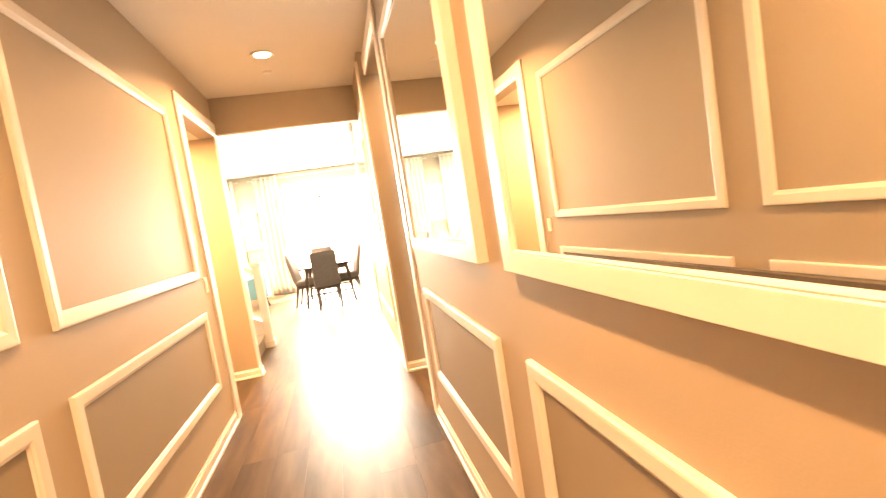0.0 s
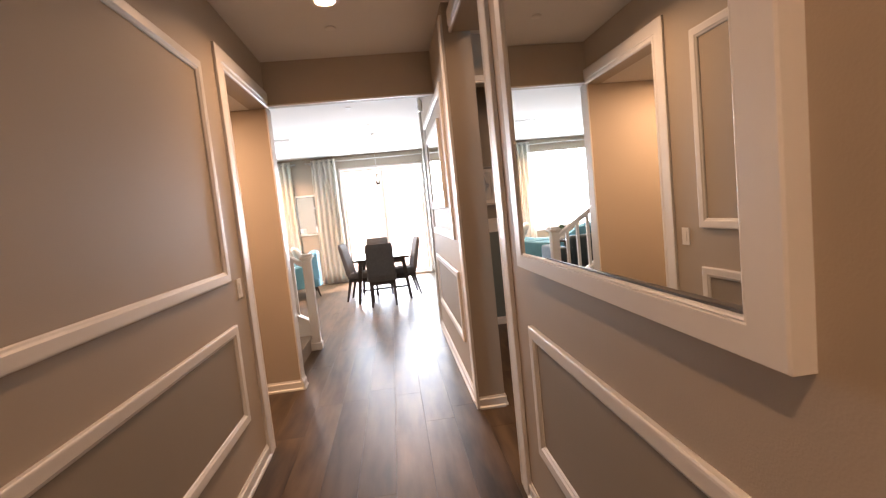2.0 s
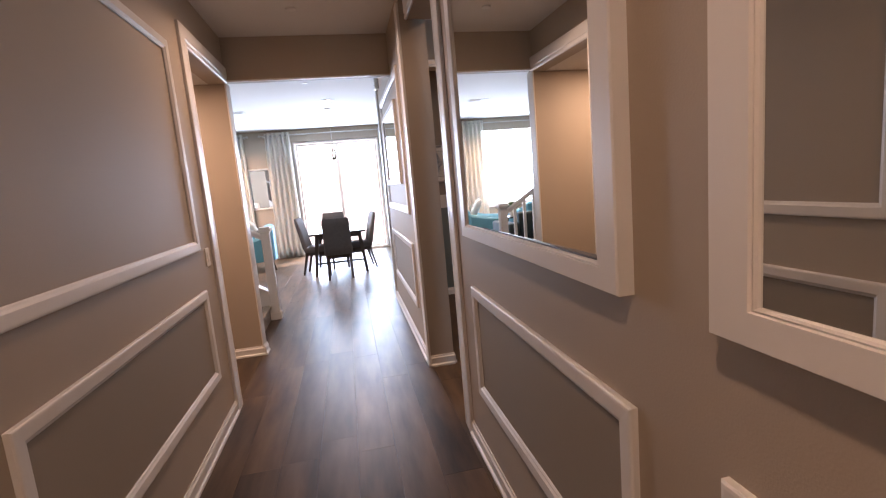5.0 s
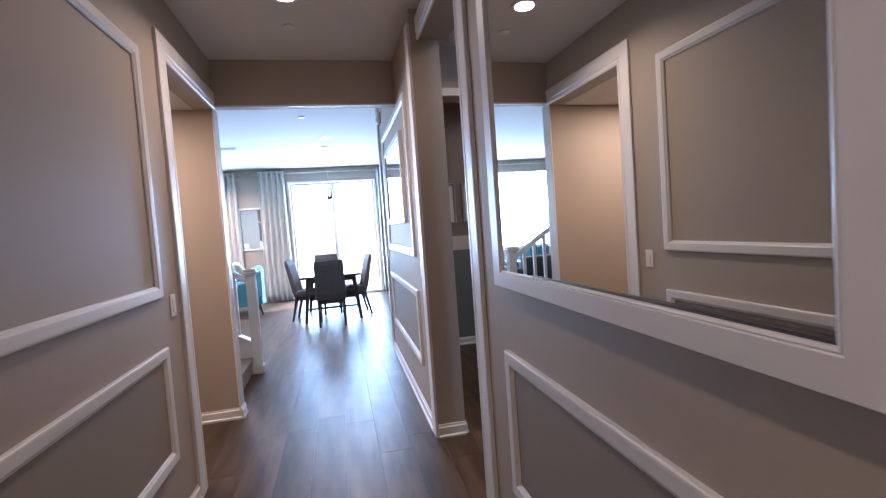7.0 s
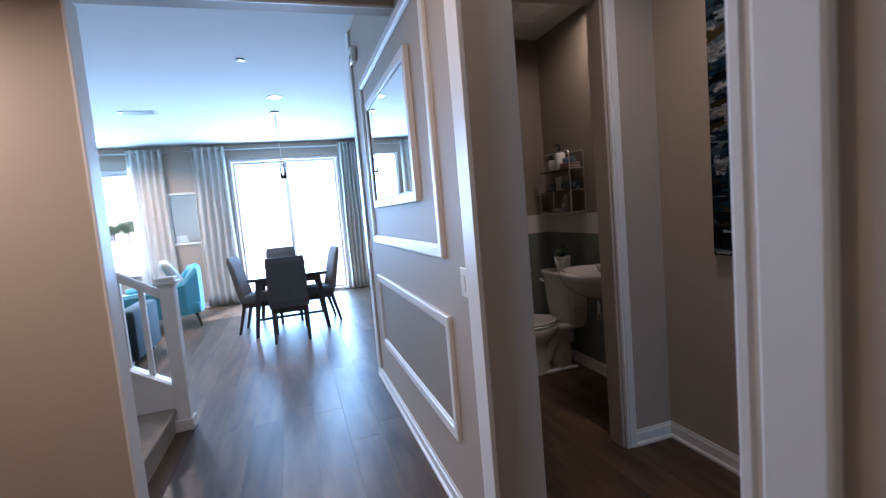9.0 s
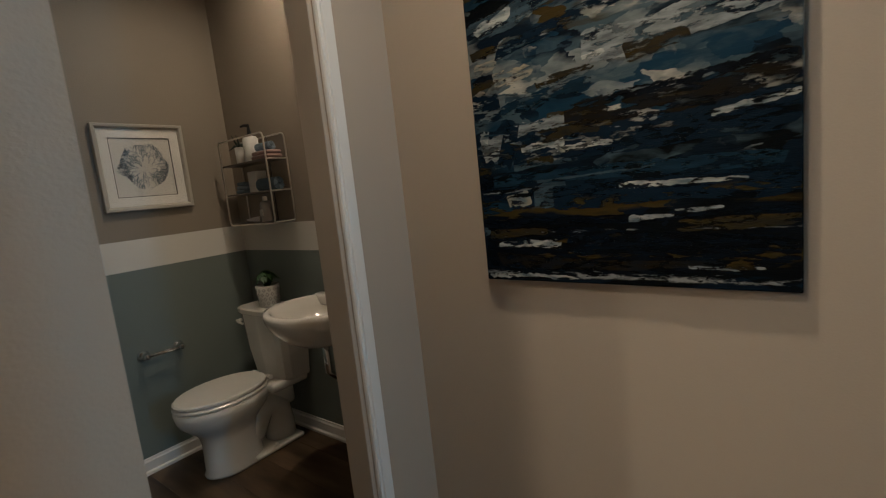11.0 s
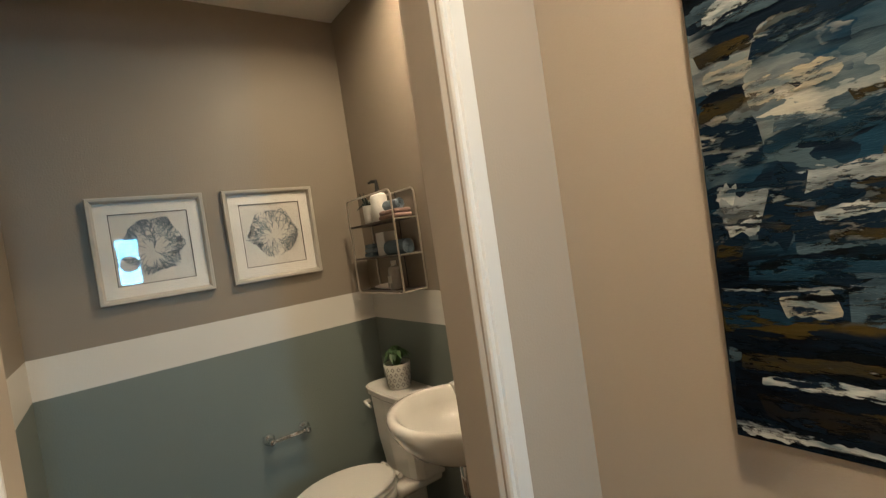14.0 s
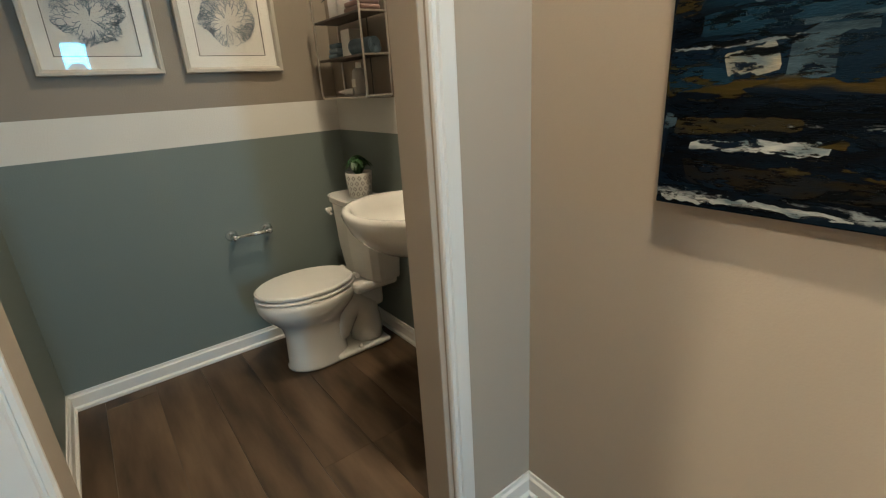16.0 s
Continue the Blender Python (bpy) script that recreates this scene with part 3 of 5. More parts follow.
def leaves(t, n, spread, h, size, seed, mat=LEAF):
    rng = random.Random(seed)
    for k in range(n):
        a, s = rng.uniform(0, 2 * math.pi), rng.uniform(0.25, 1.0)
        d = Vector((math.cos(a) * s, math.sin(a) * s, 0))
        p0, p1, p2 = d * spread * 0.15, d * spread * 0.6 + Vector((0, 0, h * (1.1 - 0.4 * s))), d * spread + Vector((0, 0, h * (1.25 - 0.9 * s)))
        side = Vector((-math.sin(a), math.cos(a), 0)) * size * rng.uniform(0.7, 1.2)
        b = bmesh.new()
        lift = Vector((0, 0, size * 0.35))
        q = [b.verts.new(v) for v in (p0 - side * 0.3, p0 + side * 0.3, p1 - side + lift, p1 + side + lift, p1, p2)]
        for f in ((0, 4, 2), (0, 1, 4), (1, 3, 4), (2, 4, 5), (4, 3, 5)):
            b.faces.new([q[i] for i in f])
        ob = part("leaf", b, mat, t)
        ob.location.z = 0.0
    return t


sub = new("foliage")
sub.parent = t
sub.location = (0, 0, 0.03)
leaves(sub, 34, 0.17, 0.10, 0.030, 3)

# pendant over the table
t = thing("pendant_light", "clear glass pendant lamp on a thin nickel stem", "pendant lamp", Matrix.Translation((-0.24, 10.45, ROOMC)))
part("canopy", lathe(((0.06, 0.0), (0.065, -0.006), (0.060, -0.022), (0.012, -0.030))), STEEL, t)
part("stem", tube([(0, 0, -0.02), (0.012, 0, -0.50), (0.02, 0, -0.66)], 0.006, 8), STEEL, t)
part("crossbar", tube([(-0.10, 0, -0.64), (0.14, 0, -0.64)], 0.006, 8), STEEL, t)
b = lathe(((0.020, -0.66), (0.022, -0.70), (0.036, -0.78), (0.040, -0.90), (0.037, -0.90), (0.033, -0.78), (0.018, -0.705)))
b.transform(Matrix.Translation((0.02, 0, 0)))
part("shade", b, GLASS, t, "clear glass shade", smooth=True)
b = lathe(((0.007, -0.66), (0.008, -0.69), (0.006, -0.71)))
b.transform(Matrix.Translation((0.02, 0, 0)))
part("socket", b, STEEL, t)

# air vent of the room ceiling
t = thing("ceiling_vent", "white slotted air vent in the ceiling", "vent", Matrix.Translation((-1.83, 10.35, ROOMC)))
b = ring(-0.20, 0.20, -0.10, 0.10, 0.025, 0.010, FLAT)
b.transform(pose(0, 0, 0, 180, 0, 0))
part("frame", b, WHITE, t)
part("backing", box((-0.18, -0.08, -0.003), (0.18, 0.08, -0.001)), DARK_EDGE, t)
for k in range(7):
    part("slat", box((-0.178, -0.072 + k * 0.024 - 0.006, -0.008), (0.178, -0.072 + k * 0.024 + 0.006, -0.004)), WHITE, t)


# exhaust fan grille of the powder room ceiling
t = thing("exhaust_vent", "square white exhaust fan grille in the powder room ceiling", "vent", Matrix.Translation((1.675, 6.86, HALLC)))
b = ring(-0.15, 0.15, -0.15, 0.15, 0.030, 0.022, ((0, 0), (0, 0.5), (0.5, 1), (1, 1), (1, 0)))
b.transform(pose(0, 0, 0, 180, 0, 0))
part("frame", b, WHITE, t)
part("backing", box((-0.125, -0.125, -0.004), (0.125, 0.125, -0.001)), DARK_EDGE, t)
for k in range(11):
    part("slat", box((-0.122, -0.115 + k * 0.023 - 0.008, -0.018), (0.122, -0.115 + k * 0.023 + 0.008, -0.013)), WHITE, t)


# ---- living room seating ----
def armchair(m, mat, label, w=0.78, d=0.80, h=0.86):
    t = thing("armchair", label, "armchair", m, "teal armchairs")
    hw = w / 2
    part("seat_base", box((-hw + 0.06, -d / 2 + 0.03, 0.20), (hw - 0.06, d / 2 - 0.04, 0.36), 0.03, seg=2), mat, t, smooth=True)
    part("seat_cushion", box((-hw + 0.10, -d / 2 + 0.12, 0.36), (hw - 0.10, d / 2 - 0.01, 0.50), 0.045, seg=3), mat, t, smooth=True)
    # curved shell: back flowing into the arms
    path = [(-hw + 0.04, d / 2 - 0.05), (-hw + 0.03, 0.1), (-hw + 0.03, -d / 2 + 0.22), (-hw + 0.14, -d / 2 + 0.07), (-0.12, -d / 2 + 0.01), (0.12, -d / 2 + 0.01),
            (hw - 0.14, -d / 2 + 0.07), (hw - 0.03, -d / 2 + 0.22), (hw - 0.03, 0.1), (hw - 0.04, d / 2 - 0.05)]
    tops = (0.60, 0.62, 0.70, h - 0.03, h, h, h - 0.03, 0.70, 0.62, 0.60)
    rings = []
    for i, ((x, y), top) in enumerate(zip(path, tops)):
        a, c = path[max(0, i - 1)], path[min(len(path) - 1, i + 1)]
        dv = Vector((c[0] - a[0], c[1] - a[1], 0)).normalized()
        nv = Vector((dv.y, -dv.x, 0)) * 0.055
        q = Vector((x, y, 0))
        rings.append([q - nv + Vector((0, 0, 0.20)), q + nv + Vector((0, 0, 0.20)), q + nv * 1.1 + Vector((0, 0, top - 0.05)), q + nv * 0.6 + Vector((0, 0, top - 0.008)), q + Vector((0, 0, top)),
                      q - nv * 0.6 + Vector((0, 0, top - 0.008)), q - nv * 1.1 + Vector((0, 0, top - 0.05))])
    part("shell", loft(rings), mat, t)
    for x in (-1, 1):
        for y in (-1, 1):
            part("leg", taper((x * (hw - 0.08) * 1.08, y * (d / 2 - 0.08) * 1.08, 0), (x * (hw - 0.10), y * (d / 2 - 0.10), 0.21), 0.013, 0.024), DARKWOOD, t)
    return t


armchair(pose(-2.17, 11.60, 0, 0, 0, 104), TEAL, "teal velvet armchair with rounded back and dark legs", 1.0, 1.02, 0.90)
armchair(pose(-3.35, 11.95, 0, 0, 0, -20), TEAL, "teal velvet armchair beside the living room window")
CUSH = material("white patterned cushion cloth", (0.62, 0.62, 0.58), 0.9, second=(0.32, 0.35, 0.33), scale=28, vary=0.3)


def cushion(m, mat, label, s=0.42):
    b = bmesh.new()
    bmesh.ops.create_uvsphere(b, u_segments=24, v_segments=12, radius=1)
    for v in b.verts:
        f = lambda q: math.copysign(abs(q) ** 0.42, q)
        r = 1 - 0.0 * abs(v.co.z)
        v.co = Vector((f(v.co.x) * s / 2 * r, f(v.co.y) * s / 2 * r, v.co.z * 0.075))
    t = thing("cushion", label, "cushion", m)
    part("cover", b, mat, t, smooth=True)


cushion(pose(-1.96, 11.50, 0.79, 62, 0, 106), CUSH, "white and grey patterned cushion on a teal armchair", 0.50)
# large teal seat in front of the stairs, its shade put into the colour
t = thing("sofa", "teal sofa seen from its side, shade put into its colour", "sofa", pose(-2.30, 9.75, 0, 0, 0, 0))
part("side_arm", box((0.22, -0.46, 0.08), (0.42, 0.46, 0.62), 0.04, seg=3), SHADED_TEAL, t, smooth=True)
part("side_arm", box((-2.0, -0.46, 0.08), (-1.80, 0.46, 0.62), 0.04, seg=3), SHADED_TEAL, t, smooth=True)
part("seat_base", box((-1.80, -0.44, 0.08), (0.22, 0.44, 0.32), 0.02), SHADED_TEAL, t)
part("backrest", box((-1.80, -0.46, 0.30), (0.22, -0.24, 0.80), 0.05, seg=3), SHADED_TEAL, t, smooth=True)
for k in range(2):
    part("seat_cushion", box((-1.79 + k * 1.005, -0.24, 0.32), (-0.795 + k * 1.005, 0.45, 0.47), 0.04, seg=3), SHADED_TEAL, t, smooth=True)
for x in (-1.9, 0.32):
    for y in (-0.4, 0.4):
        part("foot", taper((x, y, 0), (x, y, 0.085), 0.02, 0.028), DARKWOOD, t)

# ---- staircase ----
t = structure(thing("staircase", "", ""), "carpeted stair flight rising beside a white railing", "stairs")
NX, NY, RISE, RUN = -1.06, 7.34, 0.178, 0.285
for k in range(9):
    x1 = NX - 0.06 - k * RUN
    b = box((x1 - RUN - 0.002, 6.165, 0), (x1, NY - 0.05, RISE * (k + 1)))
    join(b, box((x1 - RUN, 6.165, RISE * (k + 1) - 0.036), (x1 + 0.024, NY - 0.05, RISE * (k + 1) + 0.002), 0.014, seg=3))
    part("step", b, CARPET, t)
SLOPE = RISE / RUN


def along(x, z0):
    return z0 + (NX - x) * SLOPE


t = thing("stair_railing", "white painted stair railing with square newel post and balusters", "railing", Matrix.Translation((NX, NY, 0)))
b = bmesh.new()
for lo, hi in (((-0.048, -0.048, 0.0), (0.048, 0.048, 1.06)), ((-0.062, -0.062, 0.0), (0.062, 0.062, 0.085)), ((-0.058, -0.058, 1.04), (0.058, 0.058, 1.06)), ((-0.074, -0.074, 1.06), (0.074, 0.074, 1.085)),
               ((-0.060, -0.060, 1.085), (0.060, 0.060, 1.110))):
    box(lo, hi, 0.005, b)
part("newel_post", b, WHITE, t)
L = 1.64
for nm, z, hw, hh in (("handrail", 0.965, 0.030, 0.032), ("stringer_cap", 0.315, 0.062, 0.014)):
    b = loft([[(x, y * hw, along(NX + x, z) + q * hh) for y, q in ((-1, -1), (1, -1), (1, 0.4), (0.5, 1), (-0.5, 1), (-1, 0.4))] for x in (-0.045, -L)])
    part(nm, b, WHITE, t)
b = loft([[(x, y, zz) for y, zz in ((-0.045, max(0.0, along(NX + x, -0.05))), (0.045, max(0.0, along(NX + x, -0.05))), (0.045, along(NX + x, 0.30)), (-0.045, along(NX + x, 0.30)))] for x in (-0.045, -L)])
part("stringer", b, WHITE, t)
for k in range(11):
    x = -0.165 - k * 0.135
    part("baluster", box((x - 0.017, -0.017, along(NX + x, 0.32)), (x + 0.017, 0.017, along(NX + x, 0.95)), 0.002), WHITE, t)


# ---- switches ----
def switch(facing, at, a, z, label, wide=0.075):
    t = thing("light_switch", label, "light switch", Matrix.Translation((0, 0, 0)), "light switches")
    slab_on("plate", facing, at, a - wide / 2, a + wide / 2, z - 0.058, z + 0.058, 0.0, 0.007, PLASTIC, t, 0.003)
    slab_on("rocker", facing, at, a - 0.017, a + 0.017, z - 0.033, z + 0.033, 0.007, 0.011, PLASTIC, t, 0.002)
    return t


switch("+x", LX, 4.765, 1.11, "white rocker light switch beside the passage opening")
switch("-x", RX2, 5.30, 1.13, "white rocker light switch beside the vestibule opening")
# switch shape used in place of a door handle
switch("-x", RX2, 7.52, 1.16, "white switch plate standing in for a door handle at the wall end")

t = thing("wall_sensor", "small white plastic sensor box high on the wall", "sensor", Matrix.Translation((RX2, 7.36, 2.66)))
part("case", box((-0.045, -0.05, -0.06), (-0.001, 0.05, 0.06), 0.010, seg=2), PLASTIC, t)
part("grille", box((-0.048, -0.03, -0.03), (-0.045, 0.03, 0.0), 0.001), DARK_EDGE, t)

# side table with a plant beside the living room window, and a console with a lamp by the stairs
t = thing("side_table", "round dark wood side table beside the armchairs", "side table", Matrix.Translation((-2.72, 11.25, 0)))
part("tabletop", lathe(((0.003, 0.545), (0.23, 0.545), (0.24, 0.552), (0.24, 0.566), (0.232, 0.574), (0.003, 0.574))), DARKWOOD, t)
for k in range(3):
    a = 2.1 * k + 0.4
    part("leg", taper((0.20 * math.cos(a), 0.20 * math.sin(a), 0), (0.10 * math.cos(a), 0.10 * math.sin(a), 0.548), 0.012, 0.018), DARKWOOD, t)
t = thing("potted_plant", "bushy green plant in a white pot on a side table", "plant", Matrix.Translation((-2.72, 11.25, 0.5745)))
part("pot", lathe(((0.05, 0.0), (0.06, 0.004), (0.075, 0.13), (0.068, 0.13), (0.062, 0.11), (0.003, 0.108))), CERAMIC, t, smooth=True)
sub = new("foliage")
sub.parent = t
sub.location = (0, 0, 0.11)
leaves(sub, 60, 0.16, 0.20, 0.028, 12)
t = thing("console_table", "narrow dark wood console table by the stair wall", "table", Matrix.Translation((-2.85, 8.45, 0)))
part("tabletop", box((-0.5, -0.17, 0.72), (0.5, 0.17, 0.75), 0.005), DARKWOOD, t)
for x in (-0.46, 0.46):
    for y in (-0.14, 0.14):
        part("leg", taper((x, y, 0), (x, y, 0.72), 0.016, 0.022), DARKWOOD, t)
t = thing("table_lamp", "table lamp with a white drum shade on a console", "table lamp", Matrix.Translation((-2.98, 8.45, 0.75)))
part("base", lathe(((0.07, 0.0), (0.075, 0.01), (0.05, 0.06), (0.075, 0.14), (0.06, 0.22), (0.015, 0.27), (0.012, 0.34))), STEEL, t, smooth=True)
part("shade", lathe(((0.155, 0.30), (0.13, 0.55), (0.127, 0.55), (0.150, 0.302))), SHEER, t, "white fabric drum shade", smooth=True)
solid("wall_stair", [((-5.5, 7.25, 0), (-2.70, 7.37, ROOMC))], WALL, "greige painted wall beside the stair flight", "wall")

# ---- powder room ----
# toilet: faces away from the wall behind its tank
def oval(cx, rx, ry, z, back, n=28):
    """Rounded ring, flattened at the back (towards +x)."""
    out = []
    for k in range(n):
        a = 2 * math.pi * k / n
        x, y = cx + rx * math.cos(a), ry * math.sin(a) * (1.0 if math.cos(a) < 0 else 1.0)
        out.append((min(x, back), y, z))
    return out


t = thing("toilet", "white two-piece toilet with closed lid", "toilet", Matrix.Translation((BX1, 7.04, 0)))
rings = []
for z, cx, rx, ry, back in ((0.0, -0.455, 0.168, 0.118, -0.30), (0.012, -0.455, 0.170, 0.120, -0.30), (0.03, -0.455, 0.160, 0.110, -0.30), (0.18, -0.46, 0.152, 0.104, -0.31), (0.235, -0.462, 0.162, 0.112, -0.29),
                            (0.275, -0.465, 0.198, 0.142, -0.22), (0.315, -0.466, 0.236, 0.172, -0.14), (0.350, -0.466, 0.252, 0.186, -0.09), (0.392, -0.466, 0.256, 0.190, -0.07), (0.40, -0.466, 0.248, 0.182, -0.08)):
    rings.append(oval(cx, rx, ry, z, back))
part("bowl", loft(rings), CERAMIC, t, smooth=True)
part("trapway", tube([(-0.42, 0, 0.09), (-0.34, 0, 0.13), (-0.29, 0, 0.22), (-0.23, 0, 0.265), (-0.18, 0, 0.21), (-0.165, 0, 0.10), (-0.165, 0, 0.0)], [0.075, 0.082, 0.085, 0.085, 0.088, 0.088, 0.092], 18), CERAMIC, t, smooth=True)
part("pedestal_back", box((-0.30, -0.06, 0.20), (-0.06, 0.06, 0.36), 0.03, seg=3), CERAMIC, t, smooth=True)
part("base_flange", box((-0.40, -0.122, 0.0), (-0.08, 0.122, 0.030), 0.014, seg=3), CERAMIC, t, smooth=True)
part("bowl_deck", box((-0.27, -0.155, 0.345), (-0.02, 0.155, 0.398), 0.02, seg=3), CERAMIC, t, smooth=True)
for nm, z0, z1, g in (("seat_ring", 0.402, 0.420, 0.0), ("lid", 0.423, 0.445, -0.004)):
    rs = [oval(-0.468, 0.254 + g - e, 0.188 + g - e, z, -0.235 - e * 0.3) for z, e in ((z0, 0.006), (z0 + 0.005, 0.0), (z1 - 0.006, 0.0), (z1, 0.010))]
    part(nm, loft(rs), CERAMIC, t, smooth=False)
for y in (-0.07, 0.07):
    part("hinge", tube([(-0.225, y - 0.02, 0.425), (-0.225, y + 0.02, 0.425)], 0.014, 10), CERAMIC, t)
rs = []
for z, w, d0, e in ((0.385, 0.165, -0.175, 0), (0.40, 0.172, -0.185, 0), (0.55, 0.192, -0.198, 0), (0.775, 0.205, -0.205, 0)):
    rs.append([(x, y, z) for x, y in ((-0.02, -w), (d0 + 0.05, -w), (d0 + 0.015, -w + 0.02), (d0, -w + 0.06), (d0 - 0.008, 0), (d0, w - 0.06), (d0 + 0.015, w - 0.02), (d0 + 0.05, w), (-0.02, w))])
part("tank", loft(rs), CERAMIC, t)
rs = [[(x, y, z) for x, y in ((-0.015 - e, -0.215 + e), (-0.17, -0.215 + e), (-0.205 + e, -0.195 + e), (-0.220 + e, -0.14), (-0.226 + e, 0), (-0.220 + e, 0.14), (-0.205 + e, 0.195 - e), (-0.17, 0.215 - e), (-0.015 - e, 0.215 - e))]
      for z, e in ((0.776, 0.004), (0.782, 0.0), (0.806, 0.0), (0.814, 0.008))]
part("tank_lid", loft(rs), CERAMIC, t)
part("flush_lever", tube([(-0.205, 0.17, 0.735), (-0.232, 0.17, 0.735), (-0.236, 0.15, 0.733), (-0.238, 0.10, 0.726)], [0.011, 0.010, 0.008, 0.007], 8), CERAMIC, t)
part("bolt_cap", lathe(((0.014, 0.028), (0.013, 0.04), (0.006, 0.048))), CERAMIC, t).location = (-0.26, -0.105, 0)

# basin hung on the wall
t = thing("wash_basin", "white oval ceramic wash basin fixed to the wall", "wash basin", Matrix.Translation((BX1, 6.38, 0.06)))
def basin_ring(rx, ry, z, k=30):
    return [(min(-0.245 + rx * math.cos(2 * math.pi * i / k), -0.003), ry * math.sin(2 * math.pi * i / k), z) for i in range(k)]
prof = ((0.09, 0.09, 0.655), (0.13, 0.14, 0.67), (0.19, 0.205, 0.71), (0.232, 0.250, 0.76), (0.250, 0.268, 0.80), (0.256, 0.274, 0.825), (0.250, 0.268, 0.842), (0.234, 0.252, 0.846), (0.218, 0.236, 0.838),
        (0.196, 0.214, 0.79), (0.15, 0.17, 0.735), (0.05, 0.05, 0.715))
part("bowl", loft([basin_ring(*q) for q in prof]), CERAMIC, t, smooth=True)
part("deck", box((-0.115, -0.22, 0.79), (-0.003, 0.22, 0.852), 0.014, seg=3), CERAMIC, t, smooth=True)
fa = part("faucet", lathe(((0.026, 0.850), (0.028, 0.860), (0.020, 0.875), (0.017, 0.95), (0.014, 0.96))), CHROME, t, "chrome faucet", smooth=True)
fa.location = (-0.06, 0, 0)
part("spout", tube([(-0.06, 0, 0.935), (-0.11, 0, 0.955), (-0.16, 0, 0.945), (-0.175, 0, 0.92)], 0.011, 10), CHROME, t, "chrome spout", smooth=True)
part("drain_pipe", tube([(-0.24, 0, 0.68), (-0.24, 0, 0.50), (-0.20, 0, 0.46), (-0.10, 0, 0.46), (-0.004, 0, 0.46)], 0.018, 10), CHROME, t, "chrome drain pipe", smooth=True)
# frameless mirror over the basin
t = thing("basin_mirror", "frameless mirror over the wash basin", "mirror", Matrix.Translation((BX1, 5.95, 1.36)))
part("glass", box((-0.008, 0.0, 0.0), (-0.002, 0.57, 1.30), 0.002), MIRROR, t)

# paper holder
t = thing("paper_holder", "empty chrome toilet paper holder on the wall", "paper holder", Matrix.Translation((1.365, BY, 0.655)))
for x in (0.0, 0.18):
    b = lathe(((0.030, 0.0), (0.030, 0.007), (0.016, 0.014), (0.012, 0.050), (0.017, 0.060), (0.012, 0.075), (0.003, 0.078)), 16)
    b.transform(Matrix.Translation((x, -0.001, 0)) @ pose(0, 0, 0, 90, 0, 0))
    part("post", b, CHROME, t, smooth=True)
part("roller", tube([(0.0, -0.058, 0), (0.085, -0.058, 0), (0.087, -0.058, 0), (0.18, -0.058, 0)], [0.0095, 0.0095, 0.0115, 0.0115], 10), CHROME, t, smooth=True)

# coral prints
PALE = material("champagne picture frame", (0.42, 0.385, 0.33), 0.45, vary=0.08, scale=30, stretch=(1, 1, 1))
MAT = material("cream mount board", (0.68, 0.65, 0.60), 0.8, vary=0.02)
PAPER = material("off-white print paper", (0.60, 0.575, 0.53), 0.85, vary=0.03)
INK = material("blue grey coral ink", (0.205, 0.240, 0.275), 0.8, vary=0.3, scale=40)
LINE = material("dark fillet line", (0.10, 0.09, 0.08), 0.7)
def coral(seed, w, h):
    """A flat branching coral drawn as thin raised strokes round (0, 0)."""
    rng, b = random.Random(seed), bmesh.new()

    def stroke(a, c, r0, r1):
        d = (c - a).normalized()
        s = Vector((-d.y, d.x, 0))
        q = [b.verts.new(v) for v in (a - s * r0, a + s * r0, c + s * r1, c - s * r1)]
        b.faces.new(q)

    budget = [0]
    lobes = [rng.uniform(0.80, 0.98) if k % 3 else rng.uniform(0.95, 1.12) for k in range(17)]

    def reach(ang):
        f = (ang / (2 * math.pi) % 1) * 17
        i, q = int(f) % 17, f - int(f)
        return lobes[i] * (1 - q) + lobes[(i + 1) % 17] * q

    def grow(p, ang, length, r, depth):
        for _ in range(2):
            c = p + Vector((math.cos(ang), math.sin(ang), 0)) * length * 0.5
            e = math.hypot(c.x / w, c.y / h)
            if e > reach(math.atan2(c.y, c.x)) or budget[0] <= 0:
                return
            budget[0] -= 1
            stroke(p, c, r, r * 0.96)
            p, r = c, r * 0.96
            ang += rng.uniform(-0.3, 0.3)
        if depth:
            for turn in (rng.uniform(0.25, 0.75), -rng.uniform(0.25, 0.75)):
                grow(p, ang + turn, length * rng.uniform(0.78, 0.95), r * 0.93, depth - 1)

    for k in range(95):
        budget[0] = 34
        a, q = rng.uniform(0, 2 * math.pi), math.sqrt(rng.random()) * 0.85
        q *= reach(a)
        foot = Vector((w * q * math.cos(a), h * q * math.sin(a), 0))
        out = math.atan2(foot.y + 0.02, foot.x)
        grow(foot, out + rng.uniform(-0.25, 0.25), 0.017, 0.0014, 4)
    return b


